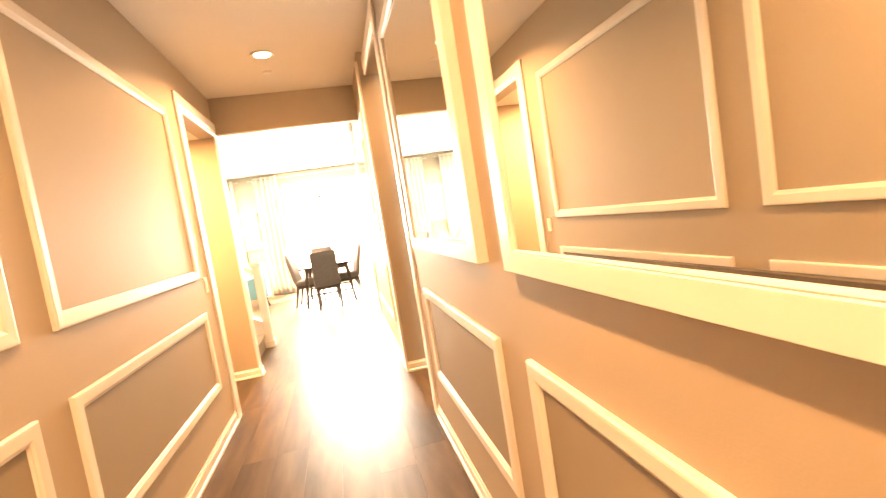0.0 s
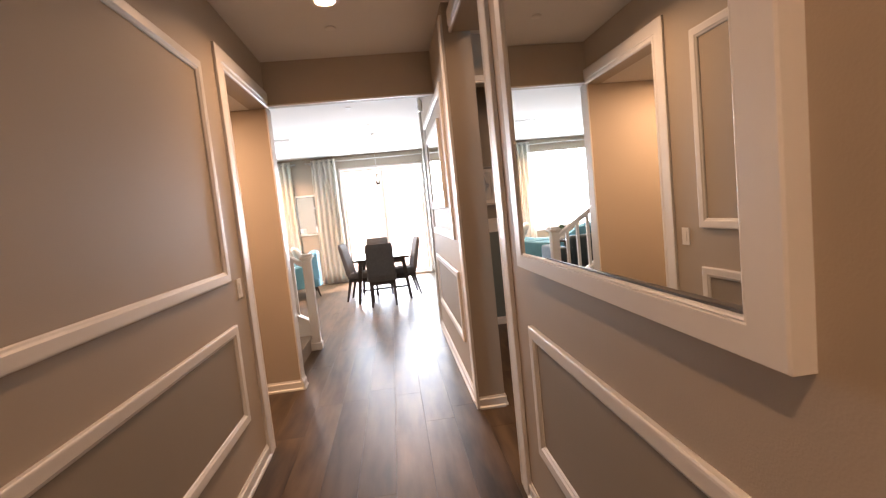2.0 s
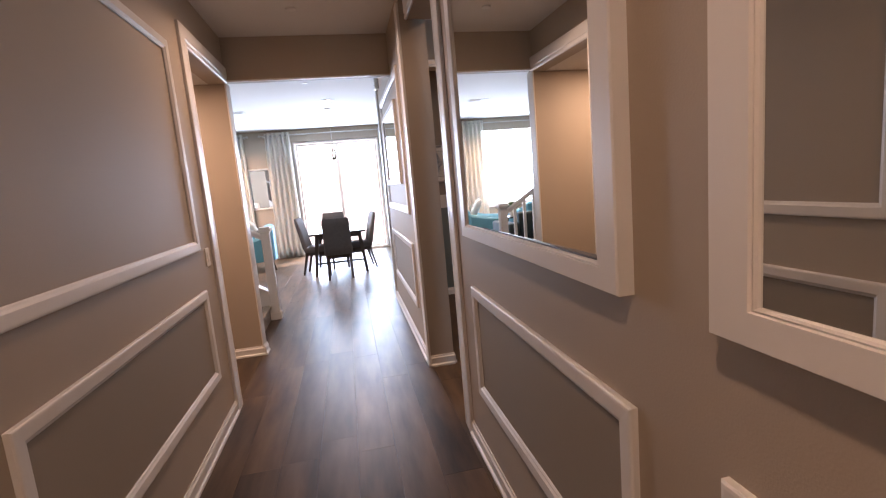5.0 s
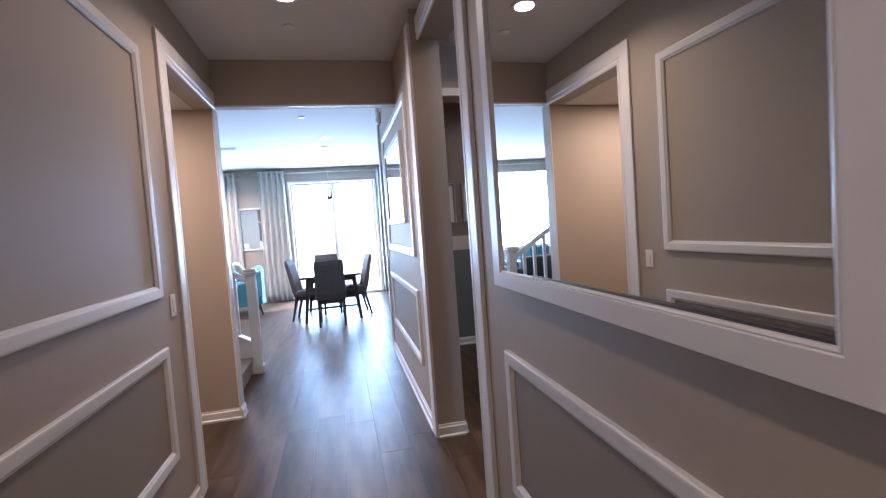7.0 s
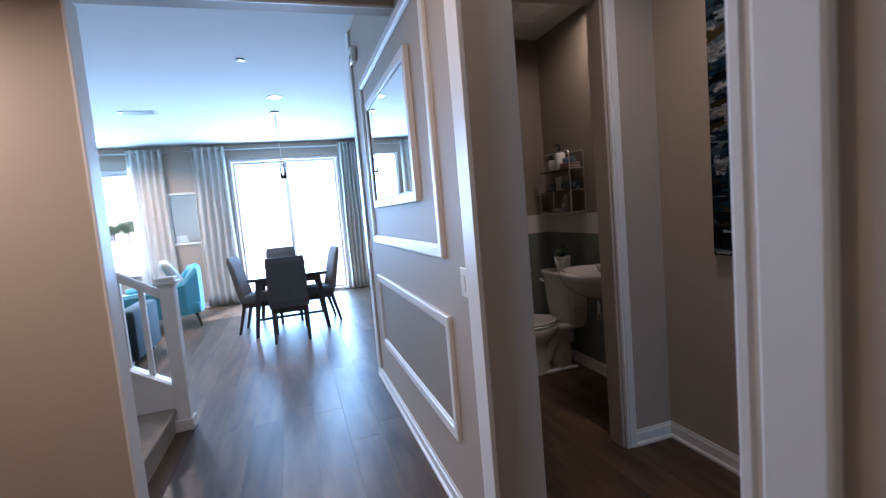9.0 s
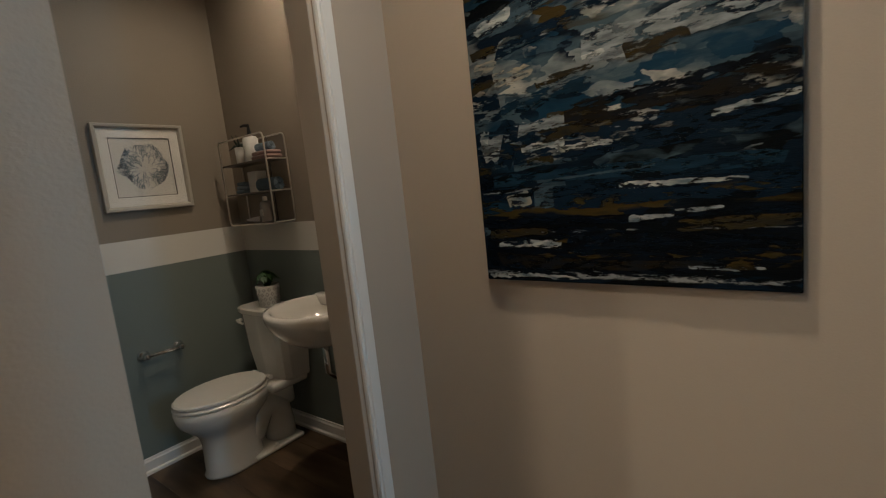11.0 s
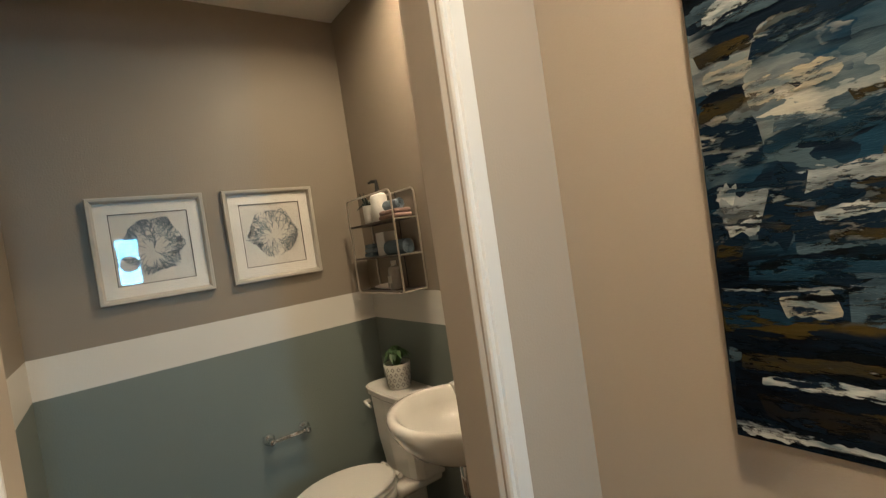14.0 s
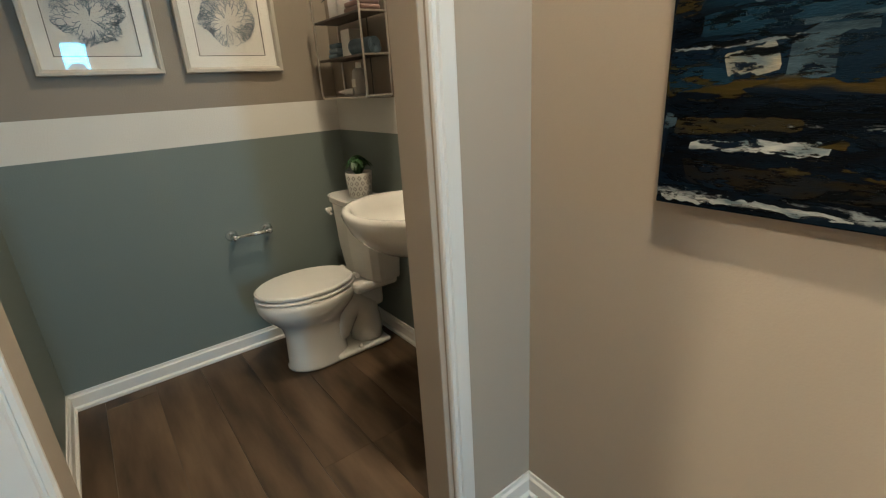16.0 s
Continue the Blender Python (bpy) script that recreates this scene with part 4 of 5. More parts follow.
def picture(x0, x1, z0, z1, seed, tilt):
    w, h = x1 - x0, z1 - z0
    t = thing("framed_print", "framed blue grey coral print with cream mount behind glass", "picture", on_wall("-y", BY) @ Matrix.Translation(((x0 + x1) / 2, (z0 + z1) / 2, 0)) @ pose(0, 0, 0, 0, 0, tilt), "coral prints")
    hw, hh = w / 2, h / 2
    part("frame", ring(-hw, hw, -hh, hh, 0.024, 0.030, ((0, 0), (0, 0.9), (0.1, 1), (0.6, 0.95), (1, 0.6), (1, 0))), PALE, t)
    part("mount", ring(-hw + 0.02, hw - 0.02, -hh + 0.02, hh - 0.02, 0.052, 0.010, FLAT), MAT, t, "cream mount board")
    part("fillet", ring(-hw + 0.070, hw - 0.070, -hh + 0.070, hh - 0.070, 0.005, 0.0095, FLAT), LINE, t, "dark fillet line")
    part("print", box((-hw + 0.03, -hh + 0.03, 0.001), (hw - 0.03, hh - 0.03, 0.005)), PAPER, t)
    b = coral(seed, 0.128, 0.132)
    b.transform(Matrix.Translation((0, 0.005, 0.0062)))
    part("coral_drawing", b, INK, t, "fine branching coral in blue grey ink")
    g = part("glass", box((-hw + 0.021, -hh + 0.021, 0.013), (hw - 0.021, hh - 0.021, 0.0145)), GLASS, t, "clear glass")
    g.visible_shadow = False


picture(0.790, 1.238, 1.447, 1.905, 5, -0.3)
picture(1.322, 1.768, 1.444, 1.904, 11, -0.2)

# wire shelf
WIRE = material("pale brushed wire", (0.62, 0.58, 0.52), 0.35, 1.0)
SLATE = material("grey brown shelf board", (0.085, 0.066, 0.05), 0.55, vary=0.25, scale=14, stretch=(1, 6, 1))
t = thing("wall_shelf", "wire wall shelf with three boards holding toiletries", "shelf", Matrix.Translation((BX1, 7.04, 1.297)))
HW, SD, SH = 0.235, 0.135, 0.49
for nm, x in (("front_frame", -SD), ("back_frame", -0.006)):
    r, pts = 0.025, []
    for cy, cz, a0 in ((HW - r, SH - r, 0), (-HW + r, SH - r, 90), (-HW + r, r, 180), (HW - r, r, 270)):
        for a in (0, 30, 60, 90):
            pts.append((x, cy + r * math.cos(radians(a0 + a)), cz + r * math.sin(radians(a0 + a))))
    part(nm, tube(pts, 0.0048, 8, True), WIRE, t, smooth=True)
LEVELS = (0.006, 0.178, 0.350)
for z in LEVELS:
    part("board", box((-SD + 0.004, -HW + 0.002, z - 0.005), (-0.004, HW - 0.002, z + 0.005), 0.002), SLATE, t)
    for y in (-HW, HW):
        part("side_wire", tube([(-SD, y, z), (-0.006, y, z)], 0.004, 6), WIRE, t)
for y in (-0.07,):
    part("centre_wire", tube([(-0.008, y, 0.0), (-0.008, y, SH)], 0.0035, 6), DARK_EDGE, t)


def shelf_at(y, level, x=-0.07):
    return Matrix.Translation((BX1 + x, 7.04 + y, 1.297 + LEVELS[level] + 0.0055))


POTW = material("matt white pot", (0.66, 0.64, 0.60), 0.55, vary=0.04)
BLACK = material("black plastic", (0.012, 0.012, 0.012), 0.4)
TOWEL = material("blue grey towel", (0.12, 0.17, 0.21), 0.95, vary=0.3, scale=40, bump=0.8, bump_scale=300)
PINK = material("dusty pink cloth", (0.26, 0.17, 0.15), 0.95, vary=0.15, scale=40, bump=0.6, bump_scale=300)
PALEBLUE = material("pale blue patterned cloth", (0.28, 0.36, 0.42), 0.9, second=(0.10, 0.14, 0.2), scale=40, bump=0.5, bump_scale=300)
DARKLEAF = material("dark blue green spiky leaf", (0.02, 0.035, 0.03), 0.5, vary=0.3)

t = thing("soap_dispenser", "white soap dispenser with a black pump", "soap dispenser", shelf_at(-0.005, 2) @ Matrix.Scale(1.15, 4))
part("bottle", lathe(((0.034, 0.0), (0.037, 0.004), (0.037, 0.110), (0.030, 0.122), (0.014, 0.128))), POTW, t, smooth=True)
part("pump", tube([(0, 0, 0.128), (0, 0, 0.165), (0, 0.002, 0.178), (-0.012, 0.02, 0.180), (-0.02, 0.035, 0.176)], [0.012, 0.007, 0.009, 0.007, 0.005], 10), BLACK, t, "black plastic pump")
t = thing("air_plant", "dark spiky plant in a small white pot", "plant", shelf_at(0.095, 2) @ Matrix.Scale(1.25, 4))
part("pot", lathe(((0.026, 0.0), (0.030, 0.004), (0.032, 0.075), (0.027, 0.075), (0.026, 0.062), (0.003, 0.060))), POTW, t, smooth=True)
rng = random.Random(4)
for k in range(16):
    a, s = rng.uniform(0, 6.28), rng.uniform(0.035, 0.085)
    part("leaf", tube([(0, 0, 0.06), (s * 0.5 * math.cos(a), s * 0.5 * math.sin(a), 0.085), (s * math.cos(a), s * math.sin(a), 0.085 + rng.uniform(-0.02, 0.05))], [0.007, 0.006, 0.001], 5), DARKLEAF, t)


def folded(name, m, mats, w, d, label):
    t = thing(name, label, "towel", m)
    z = 0
    for i, mat in enumerate(mats):
        part("fold", box((-d / 2 + 0.003 * i, -w / 2 + 0.004 * i, z), (d / 2 - 0.002 * i, w / 2 - 0.003 * i, z + 0.022), 0.009, seg=3), mat, t, smooth=True)
        z += 0.0225


folded("folded_cloths", shelf_at(-0.145, 2), (PINK, PINK), 0.16, 0.10, "small stack of folded dusty pink cloths")
def rolled(m, length, r, mat, label, cat="towel"):
    t = thing("rolled_towel", label, cat, m)
    pts = []
    for k in range(70):
        a = k * 0.36
        q = r * (0.12 + 0.88 * k / 69)
        pts.append((q * math.cos(a), q * math.sin(a)))
    b = bmesh.new()
    th = r * 0.11
    prev = None
    for x, z in pts:
        rr = math.hypot(x, z)
        s = (rr + th) / rr
        cur = [b.verts.new((p, -length / 2 if e else length / 2, q + r)) for e in (0, 1) for p, q in ((x, z), (x * s, z * s))]
        if prev:
            for i, j in ((0, 1), (1, 3), (3, 2), (2, 0)):
                b.faces.new((prev[i], prev[j], cur[j], cur[i]))
        prev = cur
    part("cloth", b, mat, t, smooth=False)


rolled(shelf_at(-0.145, 2) @ Matrix.Translation((0, 0.005, 0.046)), 0.13, 0.024, PALEBLUE, "rolled pale blue patterned cloth on folded cloths")
rolled(shelf_at(-0.135, 1) @ pose(0, 0, 0, 0, 0, 8), 0.15, 0.036, TOWEL, "rolled blue grey towel on the shelf")
folded("folded_cloths", shelf_at(0.105, 1), (TOWEL, PALEBLUE, TOWEL), 0.10, 0.09, "small stack of folded blue grey cloths")
t = thing("white_box", "plain white toiletry box standing on the shelf", "box", shelf_at(0.005, 1, -0.055))
part("carton", box((-0.035, -0.042, 0), (0.035, 0.042, 0.118), 0.002), POTW, t)
t = thing("lotion_bottle", "grey lotion bottle with a white cap", "bottle", shelf_at(-0.085, 0, -0.085))
part("bottle", lathe(((0.030, 0.0), (0.033, 0.004), (0.033, 0.095), (0.026, 0.112), (0.012, 0.118))), material("grey bottle plastic", (0.33, 0.31, 0.29), 0.35), t, smooth=True)
part("cap", lathe(((0.013, 0.118), (0.014, 0.120), (0.013, 0.142), (0.003, 0.143))), POTW, t, "white cap")
part("label_bar", box((-0.0345, -0.016, 0.035), (-0.030, 0.016, 0.07), 0.001), PAPER, t)
t = thing("cream_tube", "white cream tube lying on the shelf", "tube", shelf_at(0.045, 0, -0.085) @ pose(0, 0, 0.0, 0, 0, 10))
part("tube", loft([[(x, y, z + 0.016) for x, z in ((-w, -h), (w, -h), (w * 1.1, 0), (w, h), (-w, h), (-w * 1.1, 0))] for y, w, h in ((-0.055, 0.015, 0.015), (0.0, 0.017, 0.012), (0.05, 0.02, 0.003))]), POTW, t)

# potted succulent on the tank
t = thing("potted_plant", "green leafy plant in a patterned grey and white pot", "plant", Matrix.Translation((BX1 - 0.115, 7.02, 0.8145)) @ Matrix.Scale(1.2, 4))
part("pot", lathe(((0.040, 0.0), (0.046, 0.004), (0.056, 0.105), (0.051, 0.105), (0.047, 0.088), (0.003, 0.086))), POTW, t, smooth=True)
PATT = material("grey pot pattern", (0.30, 0.29, 0.27), 0.6)
for j in range(4):
    for k in range(14):
        a = 2 * math.pi * (k + 0.5 * (j % 2)) / 14
        z = 0.020 + 0.022 * j
        r = 0.047 + 0.010 * z / 0.105 + 0.0002
        q = bmesh.new()
        vs = [q.verts.new(v) for v in ((0, 0, 0.0105), (0, 0.0092, 0), (0, 0, -0.0105), (0, -0.0092, 0))]
        inn = [q.verts.new(v) for v in ((0.0012, 0, 0.006), (0.0012, 0.005, 0), (0.0012, 0, -0.006), (0.0012, -0.005, 0))]
        for i in range(4):
            q.faces.new((vs[i], vs[(i + 1) % 4], inn[(i + 1) % 4], inn[i]))
        q.transform(Matrix.Translation((r * math.cos(a), r * math.sin(a), z)) @ pose(0, 0, 0, 0, 0, math.degrees(a)))
        part("pattern_lozenge", q, PATT, t)
part("soil", lathe(((0.046, 0.088), (0.030, 0.093), (0.003, 0.095))), SOIL, t)
sub = new("foliage")
sub.parent = t
sub.location = (0, 0, 0.09)
leaves(sub, 130, 0.072, 0.080, 0.011, 8)

# ---- painting in the vestibule ----
PAINT = bpy.data.materials.new("abstract brushed paint")
PAINT.use_nodes = True
n, l = PAINT.node_tree.nodes, PAINT.node_tree.links
co = n.new("ShaderNodeTexCoord")


CW, CH = 0.83, 1.22


def strokes(scale, stretch, thresh, soft, seed, heights=(), detail=5.0, rough=0.6, tilt=-8.0, block=0.7):
    """Mask of blocky brush marks; heights: (share of the canvas height, how much more of the colour lies there)."""
    mp, tx, mr = n.new("ShaderNodeMapping"), n.new("ShaderNodeTexNoise"), n.new("ShaderNodeMapRange")
    mp.inputs["Scale"].default_value, mp.inputs["Location"].default_value = stretch, (seed, seed * 1.7, seed * 0.6)
    mp.inputs["Rotation"].default_value = (radians(tilt), 0, 0)
    wob, ad, vo, mx = n.new("ShaderNodeTexNoise"), n.new("ShaderNodeMix"), n.new("ShaderNodeTexVoronoi"), n.new("ShaderNodeMix")
    ad.data_type = mx.data_type = "VECTOR"
    wob.inputs["Scale"].default_value, wob.inputs["Detail"].default_value = scale * 2.5, 6
    ad.inputs["Factor"].default_value, mx.inputs["Factor"].default_value = 0.10, block
    vo.inputs["Scale"].default_value, vo.distance = scale * 1.6, "CHEBYCHEV"
    tx.inputs["Scale"].default_value, tx.inputs["Detail"].default_value, tx.inputs["Roughness"].default_value = scale, detail, rough
    mr.inputs["From Min"].default_value, mr.inputs["From Max"].default_value = thresh - soft, thresh + soft
    l.new(co.outputs["Object"], mp.inputs["Vector"])
    l.new(mp.outputs[0], wob.inputs["Vector"])
    l.new(mp.outputs[0], ad.inputs["A"])
    l.new(wob.outputs["Color"], ad.inputs["B"])
    l.new(ad.outputs["Result"], vo.inputs["Vector"])
    l.new(ad.outputs["Result"], mx.inputs["A"])
    l.new(vo.outputs["Position"], mx.inputs["B"])
    l.new(mx.outputs["Result"], tx.inputs["Vector"])
    fac = tx.outputs["Fac"]
    if heights:
        sp, dv, rmp, pl = n.new("ShaderNodeSeparateXYZ"), n.new("ShaderNodeMath"), n.new("ShaderNodeValToRGB"), n.new("ShaderNodeMath")
        dv.operation, dv.inputs[1].default_value = "DIVIDE", CH
        l.new(co.outputs["Object"], sp.inputs[0])
        l.new(sp.outputs["Z"], dv.inputs[0])
        l.new(dv.outputs[0], rmp.inputs[0])
        el = rmp.color_ramp.elements
        while len(el) < len(heights):
            el.new(0.5)
        for q, (h, more) in zip(el, heights):
            q.position, q.color = h, (more, more, more, 1)
        pl.operation = "MULTIPLY_ADD"
        l.new(rmp.outputs[0], pl.inputs[0])
        pl.inputs[1].default_value = 0.4
        l.new(fac, pl.inputs[2])
        fac = pl.outputs[0]
    l.new(fac, mr.inputs["Value"])
    return mr.outputs[0]


def over(a, colour, mask):
    mx = n.new("ShaderNodeMix")
    mx.data_type = "RGBA"
    mx.inputs["A"].default_value = (*a, 1) if isinstance(a, tuple) else (0, 0, 0, 1)
    if not isinstance(a, tuple):
        l.new(a, mx.inputs["A"])
    mx.inputs["B"].default_value = (*colour, 1)
    l.new(mask, mx.inputs["Factor"])
    return mx.outputs["Result"]


UPPER = ((0.18, 0.0), (0.30, 0.35), (0.42, 0.50), (0.62, 0.50), (0.70, 0.22), (0.80, 0.50), (0.95, 0.45))
c = over((0.002, 0.003, 0.004), (0.004, 0.009, 0.018), strokes(2.2, (1, 1.0, 3.0), 0.50, 0.05, 1.3))
c = over(c, (0.009, 0.032, 0.058), strokes(3.0, (1, 1.0, 3.2), 0.70, 0.03, 4.1, UPPER))
c = over(c, (0.048, 0.075, 0.092), strokes(4.4, (1, 1.0, 2.6), 0.70, 0.03, 7.7, UPPER))
c = over(c, (0.18, 0.20, 0.20), strokes(5.0, (1, 1.0, 2.6), 0.745, 0.04, 11.9, UPPER, 6.0, 0.65, block=0.85))
c = over(c, (0.36, 0.345, 0.30), strokes(5.6, (1, 1.0, 2.4), 0.785, 0.025, 15.2, UPPER, 6.0, 0.65, block=0.85))
c = over(c, (0.042, 0.029, 0.009), strokes(4.4, (1, 0.8, 3.0), 0.705, 0.03, 19.4, ((0.03, 0.1), (0.07, 0.65), (0.11, 0.1), (0.15, 0.1), (0.18, 0.62), (0.22, 0.1), (0.40, 0.3), (0.60, 0.28), (0.85, 0.50), (0.95, 0.3))))
c = over(c, (0.004, 0.009, 0.017), strokes(4.6, (1, 1.0, 2.2), 0.56, 0.02, 23.3, tilt=-24, block=0.85))
c = over(c, (0.24, 0.255, 0.255), strokes(7.0, (1, 1.0, 3.0), 0.77, 0.05, 27.1, ((0.005, 0.0), (0.014, 0.75), (0.026, 0.55), (0.036, 0.0), (0.118, 0.0), (0.126, 0.62), (0.134, 0.0)), 8.0, 0.75, 0.0, 0.3))
l.new(c, n["Principled BSDF"].inputs["Base Color"])
n["Principled BSDF"].inputs["Roughness"].default_value, n["Principled BSDF"].inputs["Specular IOR Level"].default_value = 0.55, 0.04
bmp = n.new("ShaderNodeBump")
bmp.inputs["Strength"].default_value, bmp.inputs["Distance"].default_value = 0.5, 0.004
l.new(strokes(9, (1, 1, 7), 0.5, 0.3, 3.3, block=0.2), bmp.inputs["Height"])
l.new(bmp.outputs[0], n["Principled BSDF"].inputs["Normal"])
t = thing("canvas_painting", "large abstract canvas in dark blue, ochre and white strokes", "painting", Matrix.Translation((VX, 4.53, 1.085)))
part("canvas", box((-0.040, 0.0, 0.0), (-0.004, CW, CH), 0.003, seg=2), PAINT, t)
INKS = {"black": (0.002, 0.0025, 0.004), "navy": (0.005, 0.013, 0.025), "blue": (0.010, 0.029, 0.049), "slate": (0.048, 0.075, 0.095), "ochre": (0.034, 0.025, 0.009), "white": (0.42, 0.425, 0.40), "grey": (0.24, 0.265, 0.27)}
INKS["beige"] = (0.30, 0.265, 0.195)
INKS["umber"] = (0.012, 0.009, 0.005)
PAINTS = {k: material(k + " paint", q, 0.5, second=tuple(a * 0.42 + e * 0.40 for a, e in zip(q, INKS["navy"])) if k not in ("white", "beige") else (0.10, 0.13, 0.145), scale=7, sharp=0.14, stretch=(1, 2.2, 9), bump=0.4, bump_scale=50) for k, q in INKS.items()}
for q in PAINTS.values():
    q.node_tree.nodes["Principled BSDF"].inputs["Specular IOR Level"].default_value = 0.04
    # dry-brush gaps that let the layers below show
    n, l = q.node_tree.nodes, q.node_tree.links
    co, mp, tx, mr = n.new("ShaderNodeTexCoord"), n.new("ShaderNodeMapping"), n.new("ShaderNodeTexNoise"), n.new("ShaderNodeMapRange")
    mp.inputs["Scale"].default_value, mp.inputs["Rotation"].default_value = (1, 2.2, 9), (radians(-6), 0, 0)
    tx.inputs["Scale"].default_value, tx.inputs["Detail"].default_value, tx.inputs["Roughness"].default_value = 8, 6, 0.65
    mr.inputs["From Min"].default_value, mr.inputs["From Max"].default_value = 0.43, 0.49
    clear, mx = n.new("ShaderNodeBsdfTransparent"), n.new("ShaderNodeMixShader")
    l.new(co.outputs["Object"], mp.inputs["Vector"])
    l.new(mp.outputs[0], tx.inputs["Vector"])
    l.new(tx.outputs["Fac"], mr.inputs["Value"])
    l.new(mr.outputs[0], mx.inputs[0])
    l.new(clear.outputs[0], mx.inputs[1])
    l.new(n["Principled BSDF"].outputs[0], mx.inputs[2])
    l.new(mx.outputs[0], n["Material Output"].inputs[0])
canvas, rng, layer = t, random.Random(15), 0


def stroke(colour, u, v, ln, th, tilt=0.0, dry=0.25):
    """One brush mark on the canvas: from u along the width and v up, its length, half width and slope; dry: how frayed its edges are."""
    global layer
    layer += 1
    y0, z0 = CW - u, v
    b, m, rows = bmesh.new(), 56, []
    c0, c1, skew, bow = rng.uniform(0.7, 1.0), rng.uniform(0.35, 0.95), rng.uniform(-0.8, 0.8), rng.uniform(-0.02, 0.02)
    for i in range(m + 1):
        f = i / m
        w = th * (c0 + (c1 - c0) * f) * min(1.0, 0.8 + 6 * f, 0.6 + 7 * (1 - f))
        pair = []
        for side in (1, -1):
            rag = w * (1 + dry * noise.noise(Vector((f * 4, layer * 3.1, side * 7)))) + min(w, 0.010) * dry * 0.9 * noise.noise(Vector((f * ln * 60, layer * 5.3, side * 3))) + 0.0010 * rng.uniform(-1, 1)
            y = y0 - f * ln - skew * side * w * 0.5
            z = z0 + tilt * f * ln + bow * math.sin(f * math.pi) * ln + side * rag
            pair.append(b.verts.new((-0.0402 - layer * 0.00004, min(max(y, 0.003), CW - 0.003), min(max(z, 0.003), CH - 0.003))))
        rows.append(pair)
    for p0, p1 in zip(rows, rows[1:]):
        b.faces.new((p0[0], p1[0], p1[1], p0[1]))
    part("brush_stroke", b, PAINTS[colour], canvas)


# foot of the picture: black ground with ochre and white
stroke("black", 0.0, 0.10, 0.83, 0.10)
stroke("umber", 0.05, 0.070, 0.46, 0.024, -0.03)
stroke("umber", 0.30, 0.055, 0.40, 0.012, 0.02)
stroke("white", 0.055, 0.114, 0.21, 0.010, 0.02, 0.7)
stroke("grey", 0.60, 0.055, 0.16, 0.005, 0.0, 0.9)
stroke("ochre", 0.025, 0.148, 0.20, 0.020, 0.03)
stroke("ochre", 0.58, 0.165, 0.25, 0.020, 0.03)
stroke("slate", 0.004, 0.158, 0.022, 0.016)
stroke("black", 0.0, 0.197, 0.83, 0.020)
stroke("white", 0.46, 0.182, 0.11, 0.011, 0.06, 0.6)
stroke("grey", 0.57, 0.198, 0.11, 0.006, 0.06)
stroke("white", 0.012, 0.014, 0.30, 0.009, 0.0, 1.0)
# blue field with a pale patch
stroke("navy", 0.0, 0.255, 0.83, 0.045)
stroke("blue", 0.005, 0.228, 0.11, 0.024, 0.04)
stroke("slate", 0.19, 0.262, 0.10, 0.040, 0.05, 0.4)
stroke("navy", 0.25, 0.250, 0.38, 0.045)
stroke("beige", 0.100, 0.250, 0.078, 0.026, 0.12, 0.5)
stroke("grey", 0.006, 0.281, 0.20, 0.003, 0.03, 0.8)
stroke("blue", 0.04, 0.316, 0.76, 0.022, -0.01)
stroke("slate", 0.19, 0.304, 0.34, 0.005, 0.04, 0.8)
stroke("white", 0.44, 0.272, 0.29, 0.010, -0.01, 0.5)
stroke("black", 0.006, 0.315, 0.05, 0.024)
stroke("ochre", 0.005, 0.348, 0.045, 0.018)
stroke("white", 0.006, 0.374, 0.022, 0.007)
# middle: broken white and ochre over navy
stroke("navy", 0.0, 0.42, 0.83, 0.065)
stroke("slate", 0.13, 0.352, 0.20, 0.012, 0.03, 0.8)
stroke("grey", 0.022, 0.425, 0.085, 0.050, 0.05, 0.6)
stroke("white", 0.030, 0.395, 0.055, 0.018, 0.1, 0.9)
stroke("white", 0.020, 0.455, 0.030, 0.016, 0.0, 0.9)
stroke("slate", 0.060, 0.365, 0.070, 0.014, 0.05, 0.7)
stroke("grey", 0.13, 0.455, 0.22, 0.020, 0.07, 0.7)
stroke("white", 0.160, 0.402, 0.135, 0.013, 0.07, 0.6)
stroke("navy", 0.095, 0.435, 0.045, 0.075, -0.6)
stroke("ochre", 0.225, 0.430, 0.17, 0.017, 0.06, 0.5)
stroke("ochre", 0.175, 0.366, 0.085, 0.009, 0.0, 0.7)
stroke("umber", 0.30, 0.478, 0.53, 0.036, 0.05, 0.6)
stroke("black", 0.42, 0.505, 0.40, 0.014, 0.05, 0.8)
stroke("white", 0.27, 0.388, 0.16, 0.010, 0.02, 0.6)
stroke("white", 0.66, 0.425, 0.17, 0.010, 0.12, 0.6)
# upper part: navy block, grey swath, ochre patches
stroke("navy", 0.0, 0.535, 0.10, 0.052, 0.1)
stroke("blue", 0.10, 0.520, 0.28, 0.030, 0.12, 0.5)
stroke("slate", 0.12, 0.560, 0.26, 0.016, 0.10, 0.8)
stroke("grey", 0.36, 0.640, 0.47, 0.052, 0.06, 0.4)
stroke("beige", 0.085, 0.612, 0.13, 0.026, 0.10, 0.5)
stroke("ochre", 0.006, 0.606, 0.075, 0.016, 0.1)
stroke("beige", 0.020, 0.655, 0.08, 0.020, 0.2, 0.6)
stroke("ochre", 0.22, 0.578, 0.17, 0.014, 0.10)
stroke("ochre", 0.47, 0.602, 0.15, 0.034, 0.10)
stroke("white", 0.36, 0.618, 0.06, 0.010, 0.1, 0.6)
stroke("navy", 0.10, 0.690, 0.40, 0.024, 0.16)
stroke("ochre", 0.012, 0.700, 0.09, 0.016, 0.1)
